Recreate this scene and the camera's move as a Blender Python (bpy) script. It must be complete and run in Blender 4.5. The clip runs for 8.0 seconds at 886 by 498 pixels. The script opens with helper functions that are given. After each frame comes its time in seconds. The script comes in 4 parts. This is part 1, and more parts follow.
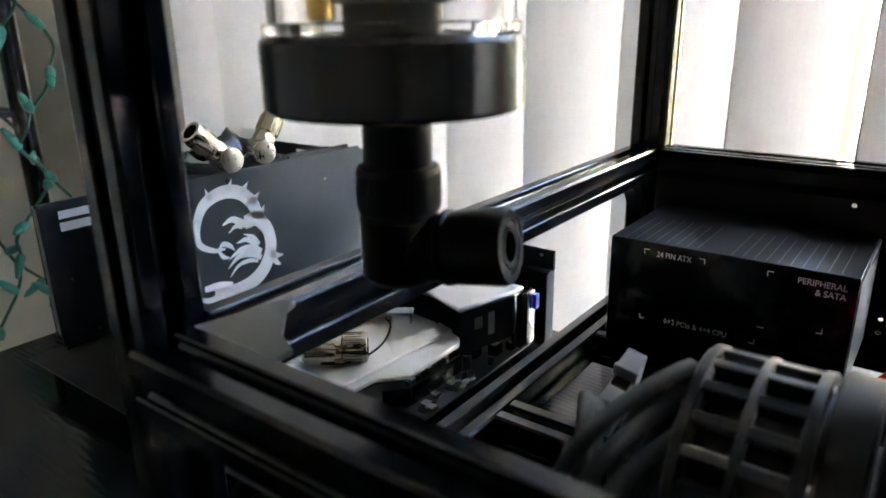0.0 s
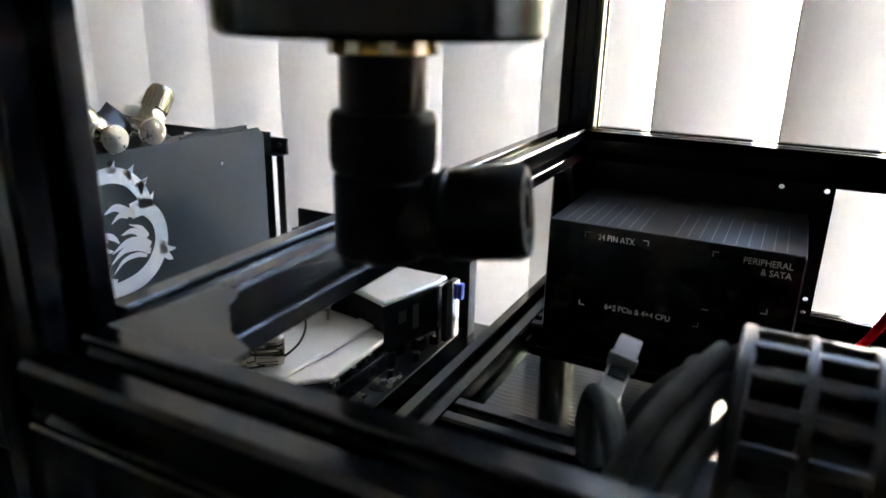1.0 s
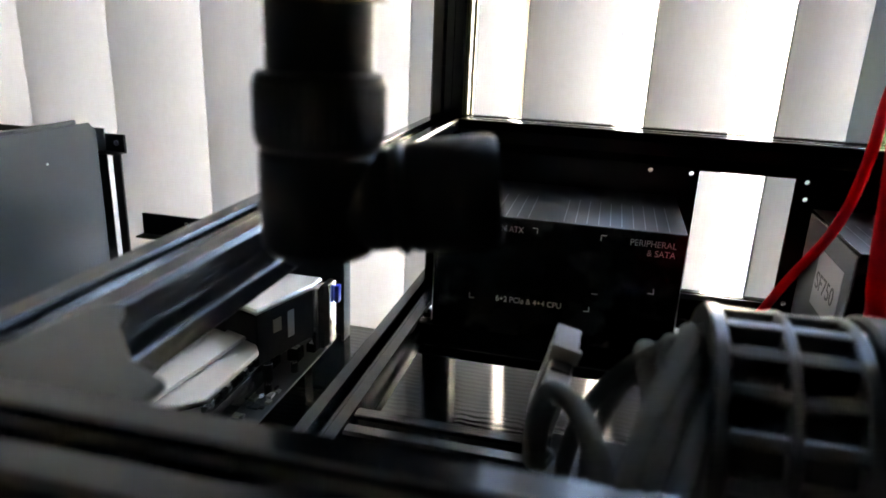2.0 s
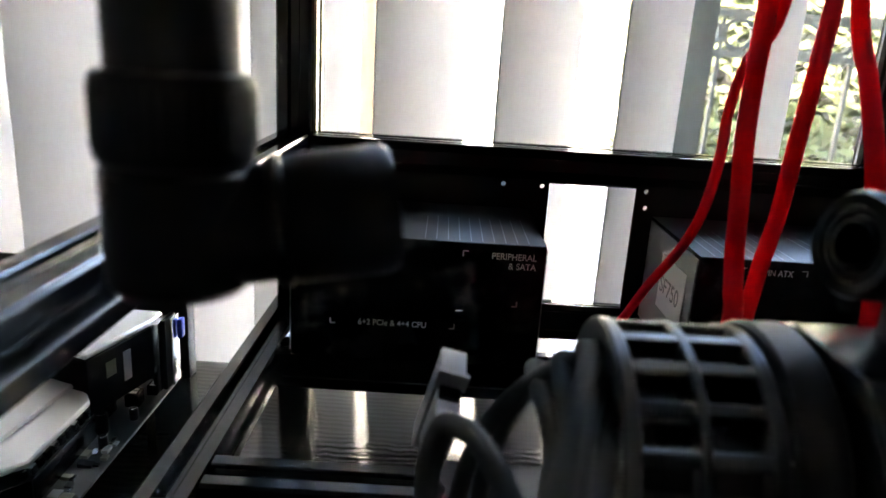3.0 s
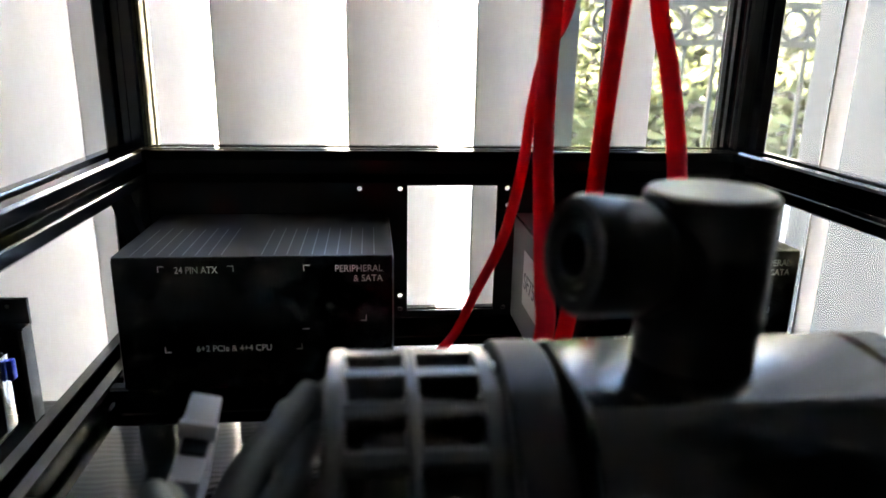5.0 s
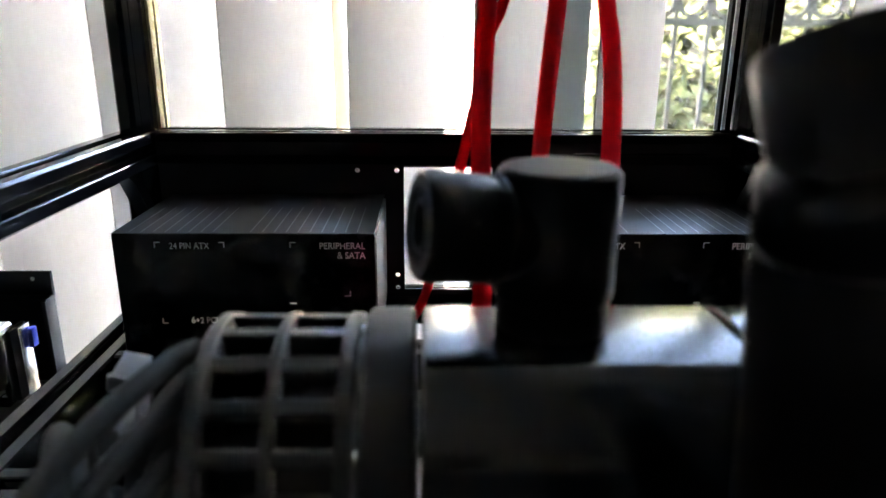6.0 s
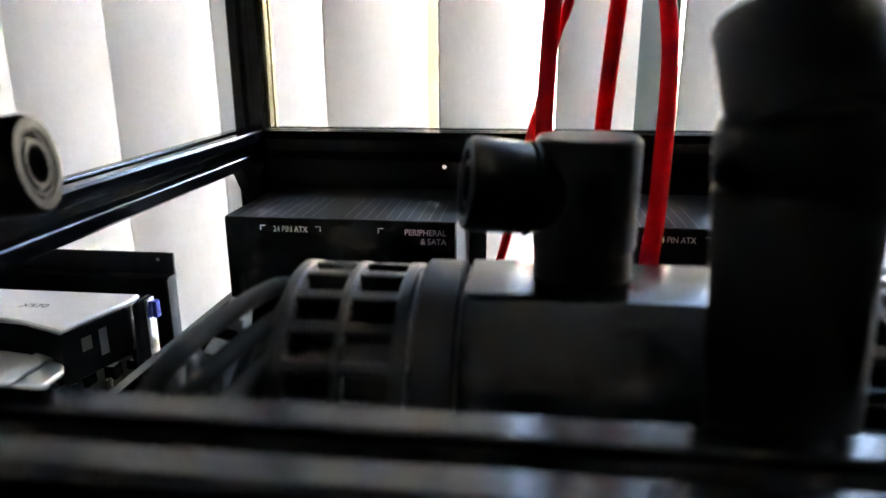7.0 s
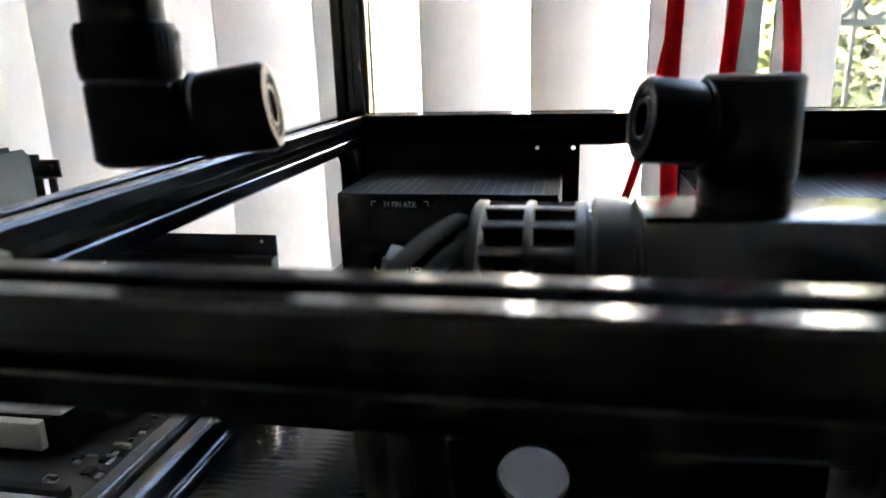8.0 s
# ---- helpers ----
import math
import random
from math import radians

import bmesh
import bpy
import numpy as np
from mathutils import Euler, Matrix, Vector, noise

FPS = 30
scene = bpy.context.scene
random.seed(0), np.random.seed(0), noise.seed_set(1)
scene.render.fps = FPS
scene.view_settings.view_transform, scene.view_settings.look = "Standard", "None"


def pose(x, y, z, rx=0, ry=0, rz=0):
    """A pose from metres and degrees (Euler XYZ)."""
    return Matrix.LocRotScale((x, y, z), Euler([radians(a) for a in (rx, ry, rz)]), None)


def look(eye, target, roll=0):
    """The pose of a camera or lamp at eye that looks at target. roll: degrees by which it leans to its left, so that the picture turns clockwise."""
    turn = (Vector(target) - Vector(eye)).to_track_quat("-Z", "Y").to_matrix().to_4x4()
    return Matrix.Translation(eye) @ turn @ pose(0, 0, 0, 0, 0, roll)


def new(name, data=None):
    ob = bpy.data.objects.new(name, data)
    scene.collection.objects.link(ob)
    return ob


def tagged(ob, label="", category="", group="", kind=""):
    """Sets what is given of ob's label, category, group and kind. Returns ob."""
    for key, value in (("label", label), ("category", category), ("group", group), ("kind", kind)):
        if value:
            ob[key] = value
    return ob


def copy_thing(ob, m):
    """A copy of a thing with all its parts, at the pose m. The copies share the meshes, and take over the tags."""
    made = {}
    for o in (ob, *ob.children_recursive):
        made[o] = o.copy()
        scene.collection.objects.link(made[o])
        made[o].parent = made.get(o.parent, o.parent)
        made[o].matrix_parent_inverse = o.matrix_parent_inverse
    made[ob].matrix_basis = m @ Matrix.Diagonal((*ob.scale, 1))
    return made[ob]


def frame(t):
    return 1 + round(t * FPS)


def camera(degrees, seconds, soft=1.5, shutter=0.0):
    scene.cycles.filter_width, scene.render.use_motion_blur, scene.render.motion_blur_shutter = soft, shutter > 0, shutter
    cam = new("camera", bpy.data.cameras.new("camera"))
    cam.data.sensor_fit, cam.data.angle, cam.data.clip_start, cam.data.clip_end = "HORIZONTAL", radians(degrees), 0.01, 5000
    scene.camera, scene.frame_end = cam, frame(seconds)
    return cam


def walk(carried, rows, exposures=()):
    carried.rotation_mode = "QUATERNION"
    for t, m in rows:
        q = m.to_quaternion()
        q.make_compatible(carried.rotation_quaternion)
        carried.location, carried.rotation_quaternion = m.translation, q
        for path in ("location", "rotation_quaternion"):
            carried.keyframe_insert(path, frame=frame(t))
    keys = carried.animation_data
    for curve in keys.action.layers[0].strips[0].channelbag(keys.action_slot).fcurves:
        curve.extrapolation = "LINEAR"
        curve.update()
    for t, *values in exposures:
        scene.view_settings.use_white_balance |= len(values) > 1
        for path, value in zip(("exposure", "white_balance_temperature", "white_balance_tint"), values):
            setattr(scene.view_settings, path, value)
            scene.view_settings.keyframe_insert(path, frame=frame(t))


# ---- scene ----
cam = camera(65.1, 8.0, soft=1.5)
METRES, EYE, TURN = 0.257, 0.3205, 36.8
ROWS = [
    (0.0, 0.0, 0.0, 0.0, -0.27, -18.36, 0.82),
    (0.5, -0.0549, 0.0656, -0.0352, -4.79, -18.32, -0.62),
    (1.0, -0.0926, 0.1291, -0.0657, -9.79, -18.52, -1.31),
    (1.5, -0.1256, 0.1773, -0.089, -16.12, -18.5, -1.62),
    (2.0, -0.1507, 0.2314, -0.1034, -23.04, -18.13, -2.39),
    (3.5, -0.1401, 0.3125, -0.1191, -40.52, -15.29, -3.39),
    (4.0, -0.0789, 0.2984, -0.114, -42.59, -15.15, -2.74),
    (4.5, -0.0267, 0.2874, -0.1104, -43.12, -15.33, -1.53),
    (6.0, 0.0976, 0.1323, -0.1068, -38.1, -17.23, -0.45),
    (6.5, 0.0907, 0.0712, -0.1024, -32.7, -17.36, -0.24),
    (7.0, 0.0708, 0.0227, -0.1247, -29.84, -16.19, 0.15),
    (7.5, 0.0203, 0.0009, -0.1429, -28.88, -16.16, 0.98),
    (8.0, -0.076, 0.0065, -0.1693, -26.27, -15.72, 1.59),
]
walk(cam, [(t, pose(0, 0, EYE, 0, 0, TURN) @ pose(METRES * x, METRES * y, METRES * z, 90 + pitch, roll, yaw)) for t, x, y, z, yaw, pitch, roll in ROWS],
     exposures=[(0.0, 5.25, 7700, 12), (1.5, 5.1, 7700, 12), (4.5, 5.1, 7700, 12), (6.5, 5.25, 7700, 12), (8.0, 5.35, 7700, 12)])
cam.data.dof.use_dof, cam.data.dof.focus_distance, cam.data.dof.aperture_fstop = True, 0.36, 16.0

# ---- world and light ----
SUN_AZ, SUN_EL = 200.0, 48.0
world = bpy.data.worlds.new("sky")
scene.world = world
world.use_nodes = True
wn = world.node_tree.nodes
sky = wn.new("ShaderNodeTexSky")
sky.sky_type, sky.sun_disc = "NISHITA", False
sky.sun_elevation, sky.sun_rotation = radians(SUN_EL), radians(SUN_AZ)
world.node_tree.links.new(sky.outputs[0], wn["Background"].inputs[0])
wn["Background"].inputs[1].default_value = 0.15
sun = new("sun", bpy.data.lights.new("sun", "SUN"))
sun.data.energy, sun.data.angle, sun.data.color = 4.5, radians(0.5), (1.0, 0.95, 0.87)
sun_dir = Vector((math.sin(radians(SUN_AZ)) * math.cos(radians(SUN_EL)), math.cos(radians(SUN_AZ)) * math.cos(radians(SUN_EL)), math.sin(radians(SUN_EL))))
sun.matrix_world = look(sun_dir * 30, (0, 0, 0))


# ---- materials ----
def mat(name, color, rough=0.5, metal=0.0, var=0.25, scale=40.0, bump=0.0, bump_scale=400.0, rough_var=0.15, spec=0.5, stretch=(1, 1, 1), coat=0.0):
    """A surface with two scales of colour and gloss variation and fine relief."""
    m = bpy.data.materials.new(name)
    m.use_nodes = True
    n, l = m.node_tree.nodes, m.node_tree.links
    b = n["Principled BSDF"]
    co = n.new("ShaderNodeTexCoord")
    mp = n.new("ShaderNodeMapping")
    mp.inputs["Scale"].default_value = stretch
    l.new(co.outputs["Object"], mp.inputs[0])
    big, fine = n.new("ShaderNodeTexNoise"), n.new("ShaderNodeTexNoise")
    big.inputs["Scale"].default_value, big.inputs["Detail"].default_value = scale, 4
    fine.inputs["Scale"].default_value, fine.inputs["Detail"].default_value = bump_scale, 3
    l.new(mp.outputs[0], big.inputs[0])
    l.new(mp.outputs[0], fine.inputs[0])
    mix = n.new("ShaderNodeMix")
    mix.data_type = "RGBA"
    add = n.new("ShaderNodeMath")
    add.operation = "MULTIPLY_ADD"
    add.inputs[1].default_value = 0.35
    l.new(fine.outputs[0], add.inputs[0])
    mul = n.new("ShaderNodeMath")
    mul.operation = "MULTIPLY"
    mul.inputs[1].default_value = 0.65
    l.new(big.outputs[0], mul.inputs[0])
    l.new(mul.outputs[0], add.inputs[2])
    l.new(add.outputs[0], mix.inputs["Factor"])
    mix.inputs[6].default_value = (*[c * (1 - var) for c in color], 1)
    mix.inputs[7].default_value = (*[min(1, c * (1 + var)) for c in color], 1)
    l.new(mix.outputs[2], b.inputs["Base Color"])
    rg = n.new("ShaderNodeMapRange")
    rg.inputs["To Min"].default_value, rg.inputs["To Max"].default_value = max(0.02, rough - rough_var), min(1, rough + rough_var)
    l.new(add.outputs[0], rg.inputs[0])
    l.new(rg.outputs[0], b.inputs["Roughness"])
    b.inputs["Metallic"].default_value = metal
    b.inputs["Specular IOR Level"].default_value = spec
    b.inputs["Coat Weight"].default_value = coat
    if bump:
        bp = n.new("ShaderNodeBump")
        bp.inputs["Strength"].default_value, bp.inputs["Distance"].default_value = bump, 0.0004
        l.new(fine.outputs[0], bp.inputs["Height"])
        l.new(bp.outputs[0], b.inputs["Normal"])
    return m


def add_wave(m, scale, strength, direction="Y", distortion=2.0, distance=0.001):
    """Lays a banded relief over a material."""
    n, l = m.node_tree.nodes, m.node_tree.links
    w = n.new("ShaderNodeTexWave")
    w.bands_direction = direction
    w.inputs["Scale"].default_value, w.inputs["Distortion"].default_value, w.inputs["Detail Scale"].default_value = scale, distortion, 1.2
    co = n.new("ShaderNodeTexCoord")
    l.new(co.outputs["Object"], w.inputs[0])
    bp = n.new("ShaderNodeBump")
    bp.inputs["Strength"].default_value, bp.inputs["Distance"].default_value = strength, distance
    l.new(w.outputs[1], bp.inputs["Height"])
    l.new(bp.outputs[0], n["Principled BSDF"].inputs["Normal"])
    return m


M_ANOD = mat("black_anodised", (0.008, 0.008, 0.009), 0.17, 0.0, bump=0.03, bump_scale=1500, rough_var=0.03, spec=0.55, scale=60)
M_PLATE = mat("black_powder_coat", (0.007, 0.0065, 0.007), 0.42, bump=0.25, bump_scale=1800, spec=0.3)
M_BLACK = mat("black_matt_fitting", (0.0035, 0.0035, 0.0038), 0.36, bump=0.08, bump_scale=1600, scale=90, spec=0.22, rough_var=0.06)
M_RUBBER = mat("black_rubber", (0.006, 0.006, 0.006), 0.55, bump=0.1, spec=0.25)
M_ACETAL = mat("black_acetal", (0.01, 0.0105, 0.0105), 0.2, bump=0.06, bump_scale=1500, scale=80, spec=0.6, rough_var=0.06)
M_RING = mat("black_satin_ring", (0.012, 0.0115, 0.0115), 0.46, bump=0.1, bump_scale=1500, scale=80, spec=0.4, rough_var=0.06)
M_MOTOR = mat("dark_motor_can", (0.016, 0.015, 0.015), 0.42, bump=0.1, bump_scale=1400, spec=0.4)
M_CAGE = mat("grey_black_plastic", (0.014, 0.016, 0.017), 0.3, bump=0.05, bump_scale=1200, spec=0.75, rough_var=0.05)
M_PSU = mat("black_psu_paint", (0.002, 0.002, 0.0022), 0.27, bump=0.2, bump_scale=2200, spec=0.42, rough_var=0.05)
M_LID = mat("satin_black_lid", (0.006, 0.006, 0.0065), 0.4, bump=0.1, bump_scale=2200, spec=1.0, rough_var=0.05)
M_PSUSIDE = mat("grey_psu_side", (0.22, 0.23, 0.235), 0.45, bump=0.2, bump_scale=2200)
M_PRINT = mat("white_print", (0.9, 0.9, 0.9), 0.6, var=0.06)
M_GROOVE = mat("pale_groove", (0.26, 0.26, 0.27), 0.4, var=0.3, scale=200)
M_NICKEL = mat("polished_nickel", (0.6, 0.52, 0.41), 0.14, 1.0, var=0.08, scale=120, rough_var=0.06)
M_BRUSH = mat("turned_nickel", (0.62, 0.58, 0.5), 0.3, 1.0, var=0.12, scale=200)
M_BRASS = mat("brass_ring", (0.85, 0.55, 0.18), 0.22, 1.0, var=0.1)
M_SILVER = mat("brushed_silver_armour", (0.88, 0.88, 0.87), 0.36, 0.6, var=0.05, scale=30, bump_scale=900, stretch=(1, 12, 1), rough_var=0.05)
M_PCB = mat("black_pcb", (0.012, 0.013, 0.012), 0.35, var=0.5, scale=160, bump=0.2, bump_scale=900)
M_GPU = mat("slate_backplate", (0.038, 0.046, 0.05), 0.42, 0.35, var=0.12, scale=15, bump=0.05, bump_scale=1200, stretch=(1, 1, 6))
M_GPUDARK = mat("dark_backplate", (0.022, 0.025, 0.028), 0.45, 0.2, var=0.15, scale=20, bump=0.05)
M_EMBLEM = mat("pale_emblem_print", (0.8, 0.83, 0.86), 0.5, var=0.04)
M_DESK = add_wave(mat("black_glossy_desk", (0.009, 0.0105, 0.0102), 0.15, var=0.3, rough_var=0.03, spec=0.22, scale=12), 66, 0.05, "Y", 4.0)
M_RED = mat("red_braid", (0.9, 0.008, 0.028), 0.7, var=0.22, scale=500, bump=0.5, bump_scale=1500, spec=0.12)
for k, v in (("Subsurface Weight", 0.5), ("Subsurface Scale", 0.004)):
    M_RED.node_tree.nodes["Principled BSDF"].inputs[k].default_value = v
M_RED.node_tree.nodes["Principled BSDF"].inputs["Subsurface Radius"].default_value = (1.0, 0.05, 0.05)
M_GREY = mat("grey_sleeve", (0.07, 0.076, 0.073), 0.6, var=0.4, scale=900, bump=0.5, bump_scale=1500, spec=0.3)
M_PLUG = mat("grey_plug_plastic", (0.27, 0.27, 0.275), 0.42, var=0.1, bump=0.06)
M_GUSSET = mat("grey_plate", (0.115, 0.113, 0.108), 0.42, 0.3, var=0.08, bump=0.12, bump_scale=1500)
M_BLUE = mat("blue_port_plastic", (0.01, 0.06, 0.75), 0.4, var=0.1)
M_CHROME = mat("port_metal", (0.75, 0.76, 0.78), 0.22, 1.0, var=0.1)
M_LABEL = mat("cream_sticker", (0.2, 0.19, 0.14), 0.6, var=0.1)
M_WALL = mat("beige_wall_paint", (0.76, 0.72, 0.63), 0.85, var=0.05, scale=3, bump=0.2, bump_scale=120)
M_CEIL = mat("ceiling_paint", (0.8, 0.8, 0.78), 0.9, var=0.03, scale=2)
M_FLOOR = mat("dark_carpet", (0.16, 0.145, 0.125), 0.95, var=0.3, scale=60, bump=0.3)
M_FRAME = mat("grey_green_window_frame", (0.085, 0.11, 0.112), 0.5, var=0.1, scale=20)
M_EDGE = mat("yellow_glass_edge", (0.55, 0.46, 0.2), 0.25, var=0.2, scale=50)
M_IRON = mat("painted_iron", (0.03, 0.034, 0.03), 0.6, spec=0.2)
M_PATIO = mat("pale_patio", (0.4, 0.4, 0.385), 0.9, var=0.15, scale=1.5, bump=0.2, bump_scale=60)
M_LEAF = mat("leaf_green", (0.1, 0.118, 0.05), 0.7, var=0.2, spec=0.1, scale=6)
M_WOOD = mat("brown_fence_wood", (0.3, 0.2, 0.11), 0.8, var=0.3, scale=5)
M_STEM = mat("green_light_wire", (0.03, 0.12, 0.08), 0.5, var=0.2)
M_BULB = mat("teal_bulb_socket", (0.05, 0.34, 0.27), 0.35, var=0.2)
M_BULBBLUE = mat("dark_blue_bulb", (0.01, 0.015, 0.12), 0.15, var=0.2)
M_WHITE = mat("white_bag_plastic", (0.75, 0.75, 0.76), 0.4, var=0.05)
M_STICKER = mat("grey_white_sticker", (0.3, 0.3, 0.3), 0.5, var=0.15)
# grey-green render with the wall's shade put into its dark colour
M_WING = mat("grey_green_render_shade", (0.03, 0.036, 0.036), 0.9, var=0.1, scale=8, bump=0.2, bump_scale=80)
M_GARDEN = mat("white_garden_wall", (0.72, 0.7, 0.66), 0.9, var=0.06, scale=1.5, bump=0.3, bump_scale=40)


def slat_material():
    m = bpy.data.materials.new("white_vinyl_slat")
    m.use_nodes = True
    n, l = m.node_tree.nodes, m.node_tree.links
    b = n["Principled BSDF"]
    no = n.new("ShaderNodeTexNoise")
    no.inputs["Scale"].default_value = 300
    co = n.new("ShaderNodeTexCoord")
    mp = n.new("ShaderNodeMapping")
    mp.inputs["Scale"].default_value = (1, 1, 0.15)
    l.new(co.outputs["Object"], mp.inputs[0])
    l.new(mp.outputs[0], no.inputs[0])
    mix = n.new("ShaderNodeMix")
    mix.data_type = "RGBA"
    l.new(no.outputs[0], mix.inputs["Factor"])
    mix.inputs[6].default_value, mix.inputs[7].default_value = (0.78, 0.77, 0.76, 1), (0.84, 0.83, 0.82, 1)
    l.new(mix.outputs[2], b.inputs["Base Color"])
    b.inputs["Roughness"].default_value = 0.55
    tr = n.new("ShaderNodeBsdfTranslucent")
    tr.inputs[0].default_value = (0.8, 0.78, 0.76, 1)
    ms = n.new("ShaderNodeMixShader")
    ms.inputs[0].default_value = 0.1
    l.new(b.outputs[0], ms.inputs[1])
    l.new(tr.outputs[0], ms.inputs[2])
    l.new(ms.outputs[0], n["Material Output"].inputs[0])
    return m


def glass_material(name, rough=0.0, color=(1, 1, 1)):
    m = bpy.data.materials.new(name)
    m.use_nodes = True
    b = m.node_tree.nodes["Principled BSDF"]
    b.inputs["Base Color"].default_value = (*color, 1)
    b.inputs["Transmission Weight"].default_value = 1.0
    b.inputs["Roughness"].default_value = rough
    b.inputs["IOR"].default_value = 1.45
    return m


M_SLAT = slat_material()
M_GLASS = glass_material("clear_glass")
M_PLASTIC_BAG = glass_material("clear_bag", 0.12, (0.95, 0.95, 0.97))


# ---- mesh helpers ----
def finish(bm, angle=35):
    bmesh.ops.recalc_face_normals(bm, faces=bm.faces)
    for f in bm.faces:
        f.smooth = True
    for e in bm.edges:
        if len(e.link_faces) != 2 or e.calc_face_angle(0) > radians(angle):
            e.smooth = False


def placed(o):
    """Where an object stands in the world."""
    return o.matrix_basis if o.parent is None else placed(o.parent) @ o.matrix_parent_inverse @ o.matrix_basis


def hang(ob, parent):
    ob.parent = parent
    ob.matrix_parent_inverse = placed(parent).inverted()


def part(name, bm, material, parent=None, label="", m=None):
    """One mesh object, under a thing or a part where one is given."""
    finish(bm)
    me = bpy.data.meshes.new(name)
    bm.to_mesh(me)
    bm.free()
    me.materials.append(material)
    ob = new(name, me)
    if m is not None:
        ob.matrix_basis = m
    if parent is not None:
        hang(ob, parent)
    if label:
        tagged(ob, label)
    return ob


def thing(name, label, category, group="", kind="", m=None):
    ob = new(name)
    ob.empty_display_size = 0.02
    if m is not None:
        ob.matrix_basis = m
    return tagged(ob, label, category, group, kind)


def box(x0, x1, y0, y1, z0, z1, bevel=0.0, bm=None, seg=2):
    bm2 = bmesh.new()
    bmesh.ops.create_cube(bm2, size=1)
    for v in bm2.verts:
        v.co = Vector((x0 + (v.co.x + 0.5) * (x1 - x0), y0 + (v.co.y + 0.5) * (y1 - y0), z0 + (v.co.z + 0.5) * (z1 - z0)))
    if bevel:
        bmesh.ops.bevel(bm2, geom=bm2.edges[:], offset=bevel, segments=seg, affect="EDGES", profile=0.6)
    return merge(bm, bm2)


def merge(bm, other):
    if bm is None:
        return other
    me = bpy.data.meshes.new("tmp")
    other.to_mesh(me)
    other.free()
    bm.from_mesh(me)
    bpy.data.meshes.remove(me)
    return bm


def moved(bm, m):
    bmesh.ops.transform(bm, matrix=m, verts=bm.verts)
    return bm


def lathe(profile, segments=48, m=None, bm=None, closed=False):
    """Turns (radius, height) pairs round the z axis."""
    b2 = bmesh.new()
    rings = []
    for r, h in profile:
        if r < 1e-6:
            rings.append([b2.verts.new((0, 0, h))])
        else:
            rings.append([b2.verts.new((r * math.cos(a), r * math.sin(a), h)) for a in (2 * math.pi * k / segments for k in range(segments))])
    pairs = list(zip(rings, rings[1:])) + ([(rings[-1], rings[0])] if closed else [])
    for p, q in pairs:
        for k in range(segments):
            j = (k + 1) % segments
            if len(p) == 1 and len(q) == 1:
                continue
            if len(p) == 1:
                b2.faces.new((p[0], q[j], q[k]))
            elif len(q) == 1:
                b2.faces.new((p[k], p[j], q[0]))
            else:
                b2.faces.new((p[k], p[j], q[j], q[k]))
    if m is not None:
        moved(b2, m)
    return merge(bm, b2)


def rod(r, h, bev=0.0006, seg=48, m=None, bm=None):
    return lathe([(0, 0), (r - bev, 0), (r, bev), (r, h - bev), (r - bev, h), (0, h)], seg, m, bm)


def prism(points, depth, bm=None, m=None, bevel=0.0):
    """A flat outline in x, y, given thickness along z."""
    b2 = bmesh.new()
    f = b2.faces.new([b2.verts.new((x, y, 0)) for x, y in points])
    r = bmesh.ops.extrude_face_region(b2, geom=[f])
    bmesh.ops.translate(b2, verts=[v for v in r["geom"] if isinstance(v, bmesh.types.BMVert)], vec=(0, 0, depth))
    if bevel:
        bmesh.ops.bevel(b2, geom=b2.edges[:], offset=bevel, segments=1, affect="EDGES")
    if m is not None:
        moved(b2, m)
    return merge(bm, b2)


def along(a, b):
    """Pose whose z axis runs from a to b."""
    a, b = Vector(a), Vector(b)
    return Matrix.Translation(a) @ (b - a).to_track_quat("Z", "Y").to_matrix().to_4x4()


def smooth_path(pts, n=10):
    pts = [Vector(p) for p in pts]
    full = [pts[0] * 2 - pts[1]] + pts + [pts[-1] * 2 - pts[-2]]
    out = []
    for i in range(1, len(full) - 2):
        p0, p1, p2, p3 = full[i - 1:i + 3]
        for k in range(n):
            t = k / n
            out.append(0.5 * ((2 * p1) + (p2 - p0) * t + (2 * p0 - 5 * p1 + 4 * p2 - p3) * t * t + (3 * p1 - p0 - 3 * p2 + p3) * t ** 3))
    out.append(pts[-1])
    return out


def tube(pts, r, sides=12, braid=0.0, bm=None, n=10):
    """A round cord through the points; braid: height of its woven ribs."""
    path = smooth_path(pts, n)
    b2 = bmesh.new()
    prev, rings = None, []
    up = Vector((0.3, 0.2, 1)).normalized()
    for i, p in enumerate(path):
        d = (path[min(i + 1, len(path) - 1)] - path[max(i - 1, 0)]).normalized()
        up = (up - d * up.dot(d)).normalized()
        side = d.cross(up)
        ring = []
        for k in range(sides):
            a = 2 * math.pi * k / sides
            rr = r + (braid if (k + i) % 2 else 0)
            ring.append(b2.verts.new(p + rr * (math.cos(a) * up + math.sin(a) * side)))
        rings.append(ring)
    for p, q in zip(rings, rings[1:]):
        for k in range(sides):
            j = (k + 1) % sides
            b2.faces.new((p[k], p[j], q[j], q[k]))
    b2.faces.new(rings[0][::-1])
    b2.faces.new(rings[-1])
    return merge(bm, b2)


